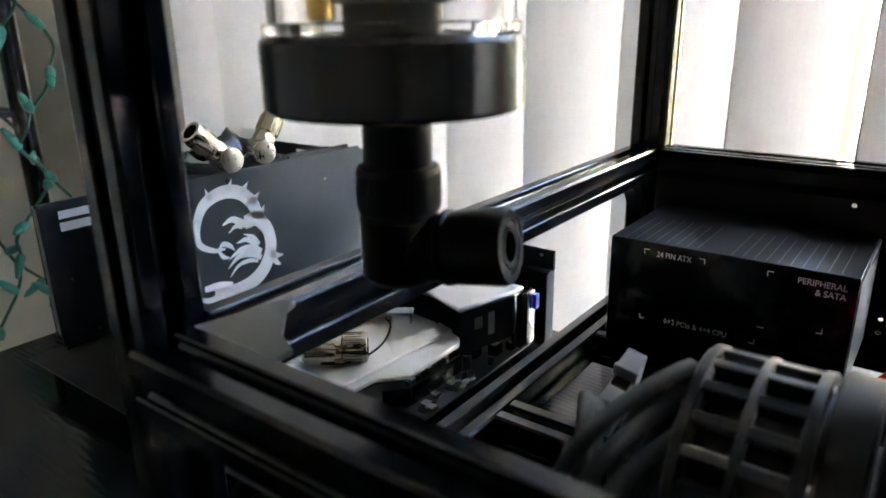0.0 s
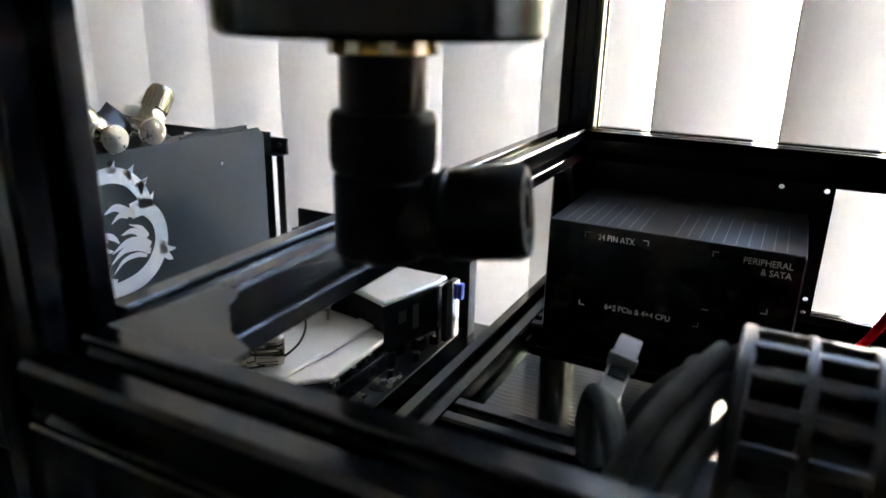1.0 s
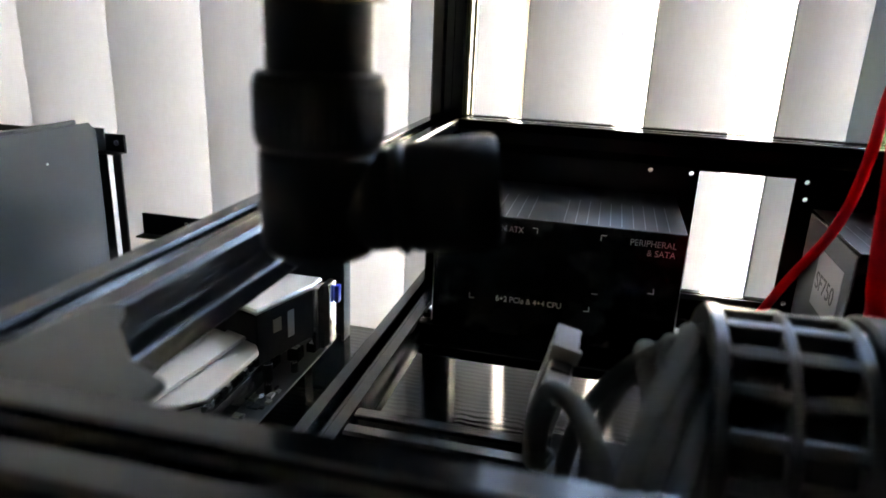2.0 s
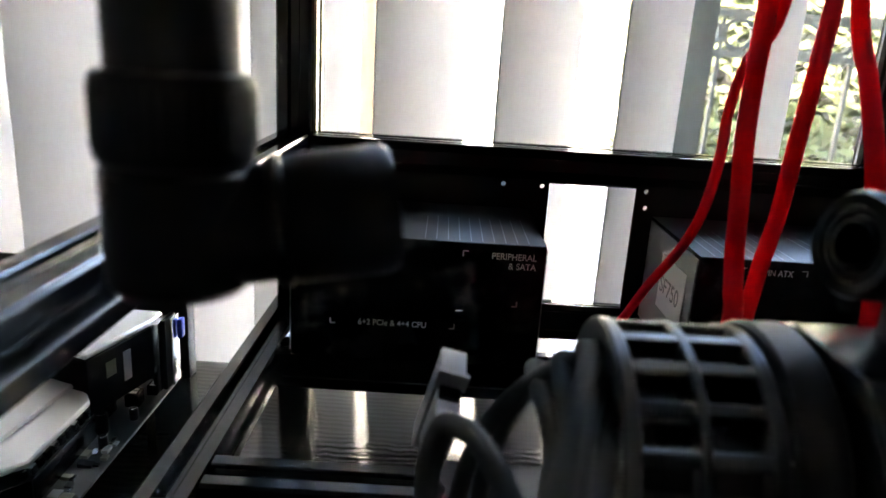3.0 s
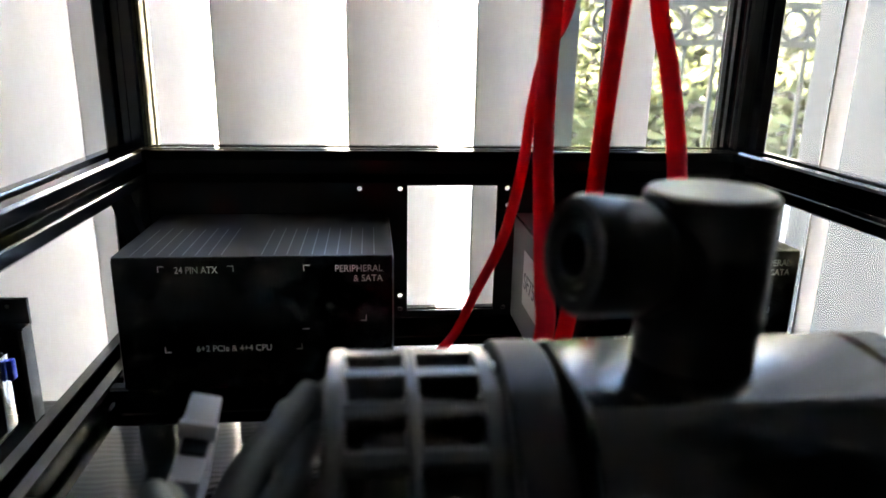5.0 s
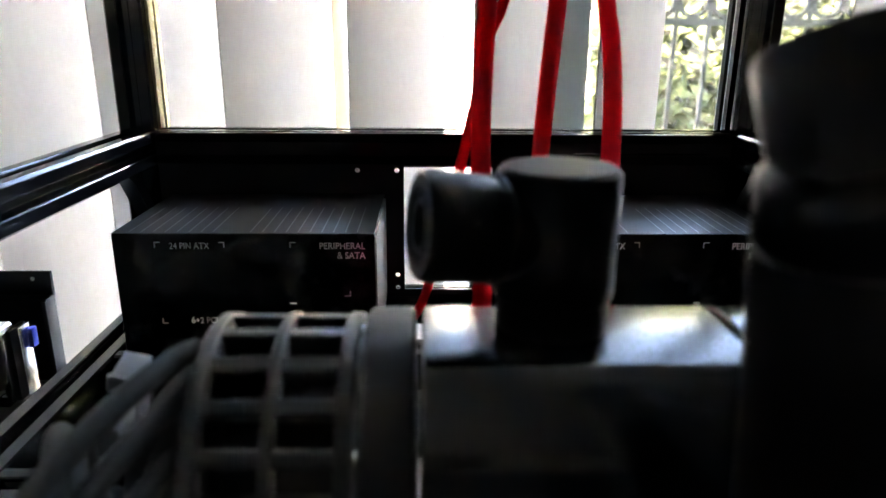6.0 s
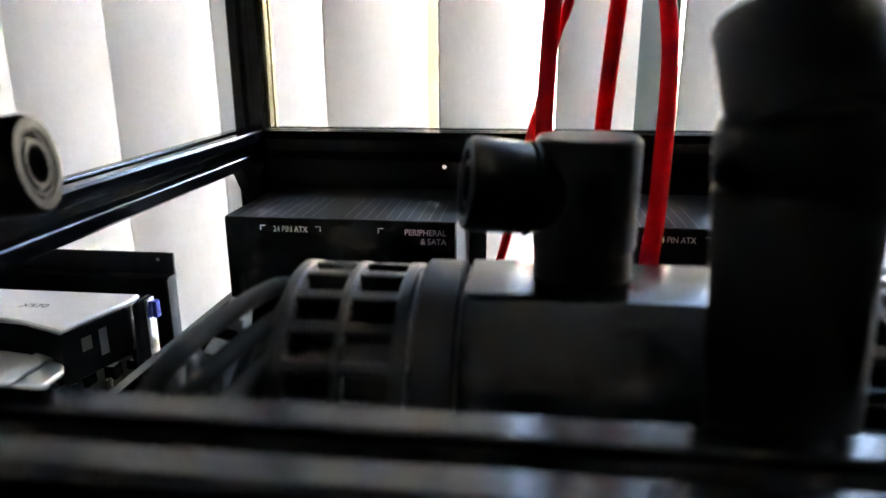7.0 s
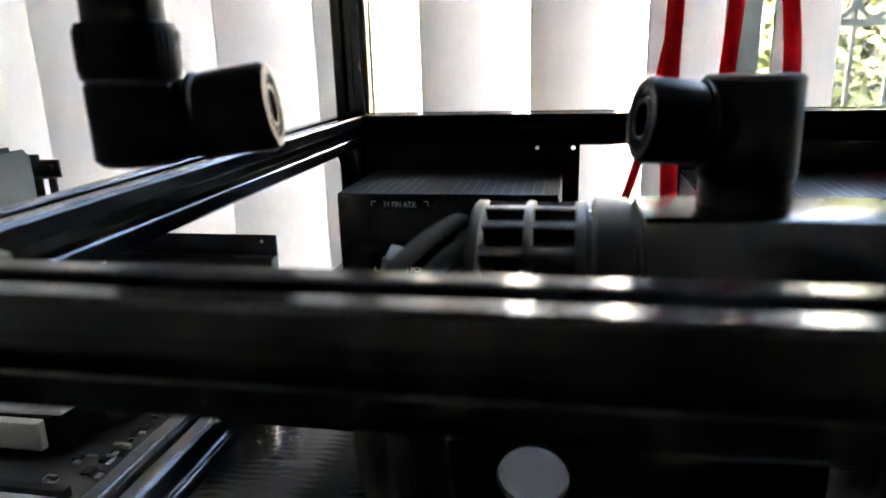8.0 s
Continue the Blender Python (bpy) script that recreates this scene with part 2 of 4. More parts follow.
def letters(name, text, size, material, parent, m, label="", align="LEFT", thick=0.00008):
    """Printed writing as a thin mesh in the built-in font."""
    cu = bpy.data.curves.new(name, "FONT")
    cu.body, cu.size, cu.align_x, cu.extrude, cu.offset = text, size, align, thick, size * 0.004
    ob = bpy.data.objects.new(name, cu)
    scene.collection.objects.link(ob)
    dg = bpy.context.evaluated_depsgraph_get()
    me = bpy.data.meshes.new_from_object(ob.evaluated_get(dg))
    bpy.data.objects.remove(ob)
    me.name = name
    me.materials.clear()
    me.materials.append(material)
    o = new(name, me)
    o.matrix_basis = m
    hang(o, parent)
    return tagged(o, label) if label else o


def extrusion(length, s=0.02, slot=0.0062, depth=0.0045, ch=0.0012):
    """Square slotted aluminium bar along +x from the origin, centred on y and z."""
    h, w = s / 2, slot / 2
    side = [(-h + ch, -h), (-w - 0.0006, -h), (-w, -h + 0.0006), (-w, -h + 0.0018), (-w - 0.0022, -h + 0.002), (-w - 0.0005, -h + depth),
            (w + 0.0005, -h + depth), (w + 0.0022, -h + 0.002), (w, -h + 0.0018), (w, -h + 0.0006), (w + 0.0006, -h), (h - ch, -h)]
    pts = []
    for k in range(4):
        c, sn = round(math.cos(k * math.pi / 2)), round(math.sin(k * math.pi / 2))
        pts += [(x * c - y * sn, x * sn + y * c) for x, y in side]
    return prism(pts, length, m=Matrix(((0, 0, 1, 0), (1, 0, 0, 0), (0, 1, 0, 0), (0, 0, 0, 1))))


# ---- the room ----
WY = 0.60                                   # inner face of the window wall
X0, X1, Y0, ZF, ZC = -1.4, 2.2, -2.4, -0.72, 1.72
WX0, WX1, WZ0, WZ1 = -0.76, 0.95, -0.62, 1.38


def room():
    tagged(part("floor", box(X0, X1, Y0, WY, ZF - 0.1, ZF), M_FLOOR), "dark carpeted room floor", "floor", kind="structure")
    tagged(part("ceiling", box(X0, X1, Y0, WY, ZC, ZC + 0.1), M_CEIL), "plain pale ceiling", "ceiling", kind="structure")
    w = box(X0, WX0, WY, WY + 0.16, ZF - 0.1, ZC + 0.1)
    box(WX1, X1, WY, WY + 0.16, ZF - 0.1, ZC + 0.1, bm=w)
    box(WX0, WX1, WY, WY + 0.16, ZF - 0.1, WZ0, bm=w)
    box(WX0, WX1, WY, WY + 0.16, WZ1, ZC + 0.1, bm=w)
    tagged(part("wall_north", w, M_WALL), "beige painted wall round the window", "wall", kind="structure")
    tagged(part("wall_south", box(X0, X1, Y0 - 0.1, Y0, ZF - 0.1, ZC + 0.1), M_WALL), "plain beige painted wall", "wall", kind="structure")
    tagged(part("wall_west", box(X0 - 0.1, X0, Y0, WY, ZF - 0.1, ZC + 0.1), M_WALL), "plain beige painted wall", "wall", kind="structure")
    tagged(part("wall_east", box(X1, X1 + 0.1, Y0, WY, ZF - 0.1, ZC + 0.1), M_WALL), "plain beige painted wall", "wall", kind="structure")
    win = thing("window_1", "wide window with grey-green frame behind the blinds", "window", kind="structure")
    f = 0.035
    fb = box(WX0, WX0 + f, WY + 0.05, WY + 0.1, WZ0, WZ1, 0.003)
    box(WX1 - f, WX1, WY + 0.05, WY + 0.1, WZ0, WZ1, 0.003, bm=fb)
    box(WX0 + f, WX1 - f, WY + 0.05, WY + 0.1, WZ0, WZ0 + f, 0.003, bm=fb)
    box(WX0 + f, WX1 - f, WY + 0.05, WY + 0.1, WZ1 - f, WZ1, 0.003, bm=fb)
    part("window_frame", fb, M_FRAME, win)
    part("mullion", box(0.088, 0.124, WY - 0.01, WY + 0.1, WZ0 + f, WZ1 - f, 0.003), M_FRAME, win)
    for a, b in ((WX0 + f, 0.088), (0.124, WX1 - f)):
        p = part("pane", box(a, b, WY + 0.07, WY + 0.074, WZ0 + f, WZ1 - f), M_GLASS, win)
        p.visible_shadow = False


def blinds():
    """Vertical slats, each turned about 50 degrees, with a slight curl across."""
    b = thing("vertical_blind", "white vinyl vertical blind with half-open slats", "blind")
    part("headrail", box(-0.78, 1.0, 0.47, 0.53, 1.3, 1.34, 0.004), M_WHITE, b)
    w, th, seg = 0.089, 0.0011, 8
    bm = bmesh.new()
    rows = []
    for z in (-0.55, 1.3):
        row = []
        for side in (1, -1):
            for k in (range(seg + 1) if side == 1 else range(seg, -1, -1)):
                u = k / seg
                row.append(bm.verts.new((u * w, 0.0045 * math.sin(math.pi * u) + side * th / 2, z)))
        rows.append(row)
    n = len(rows[0])
    for k in range(n):
        bm.faces.new((rows[0][k], rows[0][(k + 1) % n], rows[1][(k + 1) % n], rows[1][k]))
    first = part("slat", bm, M_SLAT, b)
    me = first.data
    rnd = random.Random(4)
    for i in range(-9, 13):
        o = first if i == -9 else new("slat", me)
        o.parent = b
        o.matrix_basis = pose(-0.047 + 0.0748 * i, 0.47, 0, 0, 0, 49 + rnd.uniform(-1.5, 1.5))


def outdoors():
    tagged(part("ground", box(-40, 40, WY + 0.16, 60, -0.95, -0.7), M_PATIO), "pale sunlit patio ground", "ground", kind="structure")
    fence = thing("iron_fence", "dark iron garden fence with rings along its top", "fence")
    fy, zt = 3.0, 0.505
    for z in (zt, zt - 0.158, -0.62):
        part("rail", box(0.88, 5.06, fy - 0.012, fy + 0.012, z - 0.014, z + 0.014), M_IRON, fence)
    ring = None
    bar = None
    for i in range(30):
        x = 0.947 + 0.137 * i
        if ring is None:
            bm = bmesh.new()
            for k in range(20):
                a, a2 = 2 * math.pi * k / 20, 2 * math.pi * (k + 1) / 20
                vs = [bm.verts.new((r * math.cos(t), y, r * math.sin(t))) for t in (a, a2) for r, y in ((0.067, -0.008), (0.05, -0.008), (0.05, 0.008), (0.067, 0.008))]
                for j in range(4):
                    bm.faces.new((vs[j], vs[(j + 1) % 4], vs[4 + (j + 1) % 4], vs[4 + j]))
            ring = part("ring", bm, M_IRON, fence, m=pose(x, fy, zt - 0.079))
            bar = part("bar", box(-0.008, 0.008, -0.008, 0.008, -1.19, 0), M_IRON, fence, m=pose(x + 0.0685, fy, zt - 0.02))
        else:
            for src, m in ((ring, pose(x, fy, zt - 0.079)), (bar, pose(x + 0.0685, fy, zt - 0.02))):
                o = new(src.name.split(".")[0], src.data)
                o.matrix_basis = m
                o.parent = fence
    rnd = random.Random(8)
    verts, faces = [], []
    for k in range(20000):
        x, y, z = rnd.uniform(1.25, 9), rnd.uniform(5.2, 5.78), -0.7 + 3.0 * rnd.random() ** 1.3
        if noise.noise(Vector((x * 0.9, y, z * 0.9))) < -0.42:
            continue
        s = rnd.uniform(0.04, 0.11)
        d = Vector((rnd.uniform(-1, 1), rnd.uniform(-1, 1), rnd.uniform(-0.4, 1))).normalized()
        e = d.orthogonal().normalized()
        c = Vector((x, y, z))
        i = len(verts)
        verts += [c - d * s, c + e * s * 0.4, c + d * s, c - e * s * 0.4]
        faces.append((i, i + 1, i + 2, i + 3))
    me = bpy.data.meshes.new("hedge")
    me.from_pydata([tuple(v) for v in verts], [], faces)
    me.materials.append(M_LEAF)
    tagged(new("hedge", me), "loose green garden shrubs behind the fence", "hedge", kind="stuff")
    wl = thing("garden_wall", "white sunlit garden wall beyond the patio", "wall", kind="structure")
    part("wall_face", box(-9, 12, 5.8, 6.0, -0.7, 2.6), M_GARDEN, wl)
    part("coping", box(-9.05, 12.05, 5.75, 6.05, 2.6, 2.66, 0.01), M_GARDEN, wl)
    # wall that darkens the view to the right; its colour carries the shade
    wg = thing("wing_wall", "grey-green house wall beside the window, shade put into its colour", "wall", kind="structure")
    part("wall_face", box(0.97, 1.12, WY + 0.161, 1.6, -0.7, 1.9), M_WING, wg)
    # unseen upper storey and eave, added to shade patio, fence and shrubs
    hf = thing("shading_house_front", "unseen house front added to keep sun off the patio", "facade", kind="structure")
    part("facade", box(-9, X0 - 0.101, WY, WY + 0.16, -0.95, 4.8), M_GARDEN, hf)
    part("facade", box(X1 + 0.101, 10, WY, WY + 0.16, -0.95, 4.8), M_GARDEN, hf)
    part("facade", box(X0 - 0.1, X1 + 0.1, WY, WY + 0.16, ZC + 0.101, 4.8), M_GARDEN, hf)
    part("shading_eave", box(-9.2, 10.2, WY - 2.5, WY + 0.55, 4.8, 4.95), M_WOOD, hf)
    tr = thing("tree", "thin brown tree trunk on the patio", "tree")
    part("trunk", lathe([(0, -0.7), (0.09, -0.7), (0.06, 0.4), (0.045, 2.2), (0, 2.2)], 14, Matrix.Translation((-0.35, 2.6, 0))), M_WOOD, tr)


DZ = 0.0805                                 # desk top


def desk():
    d = thing("desk", "black desk under the computer parts", "desk")
    part("desktop", box(-0.57, 0.75, -0.25, 0.464, 0.052, DZ, 0.003), M_DESK, d)
    for x in (-0.55, 0.66):
        for y in (-0.2, 0.39):
            part("leg", box(x, x + 0.04, y, y + 0.04, ZF, 0.0521, 0.002), M_DESK, d)


room()
blinds()
outdoors()
desk()

# ---- the case ----
XL, XR = -0.1654, 0.1885                    # centre lines of the side bars
YF, YB = 0.1003, 0.4535                     # front and back posts
FY, FZ = 0.0888, 0.232                     # front upper bar, set before the posts
ZT, ZB = 0.229, 0.129                       # upper and lower ring


def pierced(x0, x1, y0, y1, z0, z1, hx, hz, hr, n=32):
    """Upright plate in x, z with one round hole through it."""
    bm = bmesh.new()
    angles = sorted([2 * math.pi * (k + 0.5) / n for k in range(n)] + [math.atan2(z - hz, x - hx) % (2 * math.pi) for x in (x0, x1) for z in (z0, z1)])
    rim = []
    for a in angles:
        c, s = math.cos(a), math.sin(a)
        t = min((x1 - hx) / c if c > 1e-9 else (x0 - hx) / c if c < -1e-9 else 9, (z1 - hz) / s if s > 1e-9 else (z0 - hz) / s if s < -1e-9 else 9)
        rim.append((hx + t * c, hz + t * s, hx + hr * c, hz + hr * s))
    fr = [[bm.verts.new((o[0], y, o[1])) for o in rim] for y in (y0, y1)]
    inn = [[bm.verts.new((o[2], y, o[3])) for o in rim] for y in (y0, y1)]
    for k in range(len(rim)):
        j = (k + 1) % len(rim)
        bm.faces.new((fr[0][k], fr[0][j], inn[0][j], inn[0][k]))
        bm.faces.new((fr[1][k], inn[1][k], inn[1][j], fr[1][j]))
        bm.faces.new((inn[0][k], inn[0][j], inn[1][j], inn[1][k]))
        bm.faces.new((fr[0][k], fr[1][k], fr[1][j], fr[0][j]))
    return bm


def case():
    c = thing("computer_case", "open black slotted-aluminium computer frame", "computer case", m=pose(0, 0, DZ))
    for x in (XL, XR):
        for y in (YF, YB):
            part("post", extrusion(0.52), M_ANOD, c, m=pose(x - (0.0152 if x < 0 and y == YF else 0), y, DZ, 0, -90, 0))
        for z in (ZT, ZB):
            part("side_bar", extrusion(YB - YF - 0.02), M_ANOD, c, m=pose(x, YF + 0.01, z, 0, 0, 90))
    part("cross_bar", extrusion(XR - XL + 0.004), M_ANOD, c, m=pose(XL + 0.0065, FY, FZ))
    for z in (ZT, ZB):
        part("cross_bar", extrusion(XR - XL - 0.02), M_ANOD, c, m=pose(XL + 0.01, YB, z))
    part("cross_bar", extrusion(XR - XL - 0.02), M_ANOD, c, m=pose(XL + 0.01, 0.257, ZB))
    part("cross_bar", extrusion(XR - XL - 0.02), M_ANOD, c, m=pose(XL + 0.01, 0.369, ZB))
    # rear plate with the openings between the two power supplies
    y0, y1 = 0.4435, 0.4455
    zs = (0.052, 0.106, 0.134, 0.1425, 0.2185, 0.2385)
    xs = (XL + 0.01, -0.0135, 0.0385, XR - 0.01)
    for a, b, z0, z1 in ((xs[0], -0.05, 0.139, zs[5]), (-0.05, -0.029, 0.139, 0.2), (-0.029, xs[1], 0.16, 0.2), (xs[2], 0.052, 0.15, 0.2), (0.052, xs[3], 0.139, zs[5]), (xs[1], xs[2], zs[4], zs[5]), (xs[1], xs[2], zs[2] + 0.0051, zs[3])):
        part("rear_plate", box(a, b, y0, y1, z0, z1), M_PLATE, c)
    for a, b, z0, z1, hx, hz in ((-0.05, -0.029, 0.2, zs[5], -0.0406, 0.2165), (-0.029, xs[1], 0.2, zs[5], -0.0176, 0.2164), (-0.029, xs[1], 0.148, 0.16, -0.0176, 0.152), (-0.029, xs[1], 0.139, 0.148, -0.0176, 0.144),
                                 (xs[2], 0.052, 0.2115, zs[5], 0.0444, 0.2168), (xs[2], 0.052, 0.2, 0.2115, 0.045, 0.2069), (xs[2], 0.052, 0.139, 0.15, 0.0447, 0.1439)):
        part("rear_plate", pierced(a, b, y0, y1, z0, z1, hx, hz, 0.0015), M_PLATE, c, "black plate with a small round hole")
    part("plate_lip", box(xs[0], xs[3], y0 - 0.006, y0 - 0.0005, 0.2375, 0.2388, 0.0004), M_ANOD, c)
    part("rib", box(0.085, 0.165, y0 - 0.0012, y0 - 0.0002, 0.2262, 0.2272, 0.0003), M_ANOD, c)
    # glass edge strips beside the rear posts
    for x in (XL + 0.0122,):
        part("glass_edge", box(x - 0.0018, x - 0.0003, YB - 0.004, YB + 0.004, 0.2395, 0.6), M_EDGE, c, "yellowish edge of a glass panel")
        part("glass_edge", box(x + 0.0012, x + 0.0024, YB - 0.001, YB + 0.004, 0.2395, 0.6), M_EDGE, c, "yellowish edge of a glass panel")
    part("glass_edge", box(XR - 0.0165, XR - 0.0145, YB - 0.001, YB + 0.004, 0.2395, 0.6), M_ANOD, c)
    # corner braces under the upper side bars
    for s, x in ((1, XL), (-1, XR)):
        pts = [(0.022, 0), (0.036, 0), (0.03, -0.004), (0.024, -0.012), (0.0135, -0.025), (0.0105, -0.033), (0.002, -0.033), (0.002, -0.027), (0.0055, -0.024), (0.014, -0.012), (0.0205, -0.004)]
        b = prism([(-a, z) for a, z in pts], 0.008, m=Matrix(((0, 0, s, x), (1, 0, 0, y0), (0, 1, 0, ZT - 0.0102), (0, 0, 0, 1))))
        part("corner_brace", b, M_BLACK, c)
    # grey joining plate at the front corner
    g = [(-0.1605, 0.0991), (-0.1595, 0.104), (-0.1555, 0.1262), (-0.1512, 0.1276), (-0.15, 0.1258), (-0.1485, 0.122), (-0.1362, 0.1094), (-0.131, 0.107), (-0.1272, 0.1052), (-0.1268, 0.0991)]
    part("joining_plate", prism(g, 0.0015, m=Matrix.Translation((0, 0, 0.2394))), M_GUSSET, c, "grey metal joining plate")
    return c


case()

PW, PH, PD = 0.1245, 0.0635, 0.0845


def power_supply(x0, y0, z0):
    p = thing("power_supply", "black compact power supply with white socket lettering", "power supply", "power supplies", m=pose(x0, y0, z0))
    body = box(0.0007, PW - 0.0007, 0, PD, 0, PH, 0.0009)
    part("body", body, M_PSU, p, m=pose(x0, y0, z0))
    for k, a in ((0, 0.0), (1, PW - 0.0007)):
        part("side_panel", box(a, a + 0.0007, 0.002, PD - 0.002, 0.002, PH - 0.002), M_PSUSIDE, p, "grey painted side", m=pose(x0, y0, z0))
    part("lid", box(0.0009, PW - 0.0009, 0.0006, PD - 0.0006, PH - 0.0002, PH + 0.00012), M_LID, p, "satin black lid", m=pose(x0, y0, z0))
    # pressed grooves across the lid
    for k in range(18):
        x = 0.008 + 0.0056 * k + (0.012 if k > 7 else 0)
        part("groove", box(x, x + 0.00055, 0.003, 0.05 + 0.002 * (k % 2), PH, PH + 0.0002), M_GROOVE, p, m=pose(x0, y0, z0))
    face = pose(x0, y0 - 0.0002, z0, 90, 0, 0)
    for txt, x, z, al, s in (("24 PIN ATX", 0.0367, 0.0562, "CENTER", 0.0045), ("PERIPHERAL", 0.1193, 0.0562, "RIGHT", 0.0045), ("& SATA", 0.1193, 0.0515, "RIGHT", 0.0045), ("6+2 PCIe & 4+4 CPU", 0.0512, 0.0185, "CENTER", 0.0043)):
        letters("lettering", txt, s, M_PRINT, p, face @ Matrix.Translation((x, z, 0)) @ Matrix.Diagonal(((0.82 if al == "CENTER" and x < 0.05 else 0.9), 1, 1, 1)), "white printed words", al)
    t, ln = 0.0004, 0.0028
    for x, z, sx, sz in ((0.0203, 0.0596, 1, -1), (0.0531, 0.0596, -1, -1), (0.0837, 0.0596, 1, -1), (0.0203, 0.0182, 1, 1), (0.082, 0.0186, -1, 1), (0.1118, 0.0322, -1, 1)):
        bm = box(min(x, x + sx * ln), max(x, x + sx * ln), -0.0002, 0, min(z, z + sz * t), max(z, z + sz * t))
        box(min(x, x + sx * t), max(x, x + sx * t), -0.00021, 0, min(z, z + sz * ln), max(z, z + sz * ln), bm=bm)
        part("corner_mark", bm, M_PRINT, p, m=pose(x0, y0, z0))
    part("corner_mark", box(0.0822, 0.0855, -0.0002, 0, 0.0285, 0.0289), M_PRINT, p, m=pose(x0, y0, z0))
    # name plate on the grey side
    part("name_plate", box(-0.0004, 0, 0.012, 0.052, 0.02, 0.05), M_WHITE, p, "pale raised name plate", m=pose(x0, y0, z0))
    letters("lettering", "SF750", 0.013, M_PSUSIDE, p, pose(x0 - 0.0005, y0 + 0.0495, z0 + 0.03, 90, 0, -90), "grey printed type name")
    return p


ps = power_supply(-0.1485, 0.357, 0.1392)
copy_thing(ps, pose(0.0485, 0.357, 0.1392))


# ---- loop fittings and pump ----
def mouth(r, parent, a, b):
    """A short branch with a stepped collar and an open, ringed end."""
    m = along(a, b)
    ln = (Vector(b) - Vector(a)).length
    prof = [(0, 0), (r * 0.9, 0), (r * 0.9, ln * 0.32), (r * 1.0, ln * 0.36), (r * 1.0, ln * 0.4), (r * 0.93, ln * 0.42), (r * 0.97, ln * 0.46), (r, ln * 0.94), (r * 0.93, ln),
            (r * 0.72, ln), (r * 0.7, ln - 0.0012), (r * 0.52, ln - 0.0014), (r * 0.5, ln - 0.0002), (r * 0.4, ln - 0.0002), (r * 0.38, ln - 0.009), (0, ln - 0.009)]
    part("branch", lathe(prof, 56, m), M_BLACK, parent)
    part("seal_ring", lathe([(r * 0.72, ln - 0.0011), (r * 0.66, ln - 0.0003), (r * 0.58, ln - 0.0003), (r * 0.54, ln - 0.0012)], 48, m), M_RUBBER, parent)


AY, AZ = 0.168, 0.2105                      # axis of the lying pump


def pump():
    p = thing("pump_unit", "black lying water pump with ribbed cage and acetal block", "water pump", m=pose(0, AY, 0.139))
    ax = Matrix(((0, 0, 1, 0), (1, 0, 0, AY), (0, 1, 0, AZ), (0, 0, 0, 1)))       # turned profile's axis laid along x
    x0, x1, ro, ri = -0.0405, -0.0145, 0.0285, 0.0242
    part("motor", lathe([(0, x0 + 0.002), (ri - 0.003, x0 + 0.002), (ri, x0 + 0.005), (ri, x1 + 0.001), (0, x1 + 0.001)], 56, ax), M_MOTOR, p)
    for k, x in enumerate((x0, (x0 + x1) / 2, x1)):
        w = 0.0013 if k == 1 else 0.0017
        part("hoop", lathe([(ri - 0.001, x - w), (ro - 0.0006, x - w), (ro, x - w + 0.0006), (ro, x + w - 0.0006), (ro - 0.0006, x + w), (ri - 0.001, x + w)], 72, ax, closed=True), M_CAGE, p)
    nb = 20
    for k in range(nb):
        a = 2 * math.pi * (k + 0.35) / nb
        m = ax @ Matrix.Rotation(a, 4, "Z")
        bm = moved(box(ri - 0.001, ro - 0.0003, -0.0016, 0.0016, x0 + 0.001, x1 - 0.001, 0.0005, seg=1), m)
        part("rib", bm, M_CAGE, p)
    part("end_plate", lathe([(0, x0 - 0.0006), (ro - 0.004, x0 - 0.0006), (ro - 0.0015, x0 + 0.0004), (ro - 0.0015, x0 + 0.002), (0, x0 + 0.002)], 56, ax), M_CAGE, p)
    part("neck", lathe([(0.019, x1), (0.0265, x1 + 0.001), (0.0262, -0.0112), (0.019, -0.0112)], 56, ax), M_CAGE, p)
    part("collar", lathe([(0.02, -0.0118), (0.0288, -0.0118), (0.0296, -0.011), (0.0296, -0.0032), (0.0288, -0.0024), (0.02, -0.0024)], 72, ax), M_RING, p, "satin black clamp ring")
    for k in range(6):
        a = 2 * math.pi * (k + 0.5) / 6
        part("bolt", rod(0.0017, 0.0014, 0.0003, 12, ax @ Matrix.Translation((0.0262 * math.cos(a), 0.0262 * math.sin(a), -0.0132))), M_CHROME, p)
    # pump block: a drum with a narrow milled flat on top and a sloping back shoulder
    flat = 0.2400 - AZ
    R, a0 = math.hypot(0.02, flat), math.atan2(flat, -0.02)
    pts = [(R * math.cos(t), R * math.sin(t)) for t in [a0 + (2 * math.pi + 0.5 - a0) * k / 56 for k in range(57)]]
    blk = prism(pts + [(0.0135, flat - 0.0035), (0.006, flat)], 0.0585, m=ax @ Matrix.Translation((0, 0, -0.0012)), bevel=0.0006)
    part("block", blk, M_ACETAL, p, "black acetal block with a flat top")
    # ribbed cage of the far pump
    x0, x1 = 0.0705, 0.0965
    part("collar", lathe([(0.02, 0.0588), (0.0288, 0.0588), (0.0296, 0.0596), (0.0296, 0.067), (0.0288, 0.0678), (0.02, 0.0678)], 72, ax), M_ACETAL, p)
    part("motor", lathe([(0, 0.0678), (ri, 0.0678), (ri, x1 - 0.002), (0, x1 - 0.002)], 56, ax), M_RUBBER, p)
    for x in (x0, (x0 + x1) / 2, x1):
        part("hoop", lathe([(ri - 0.001, x - 0.0013), (ro - 0.0006, x - 0.0013), (ro, x - 0.0007), (ro, x + 0.0007), (ro - 0.0006, x + 0.0013), (ri - 0.001, x + 0.0013)], 72, ax, closed=True), M_CAGE, p)
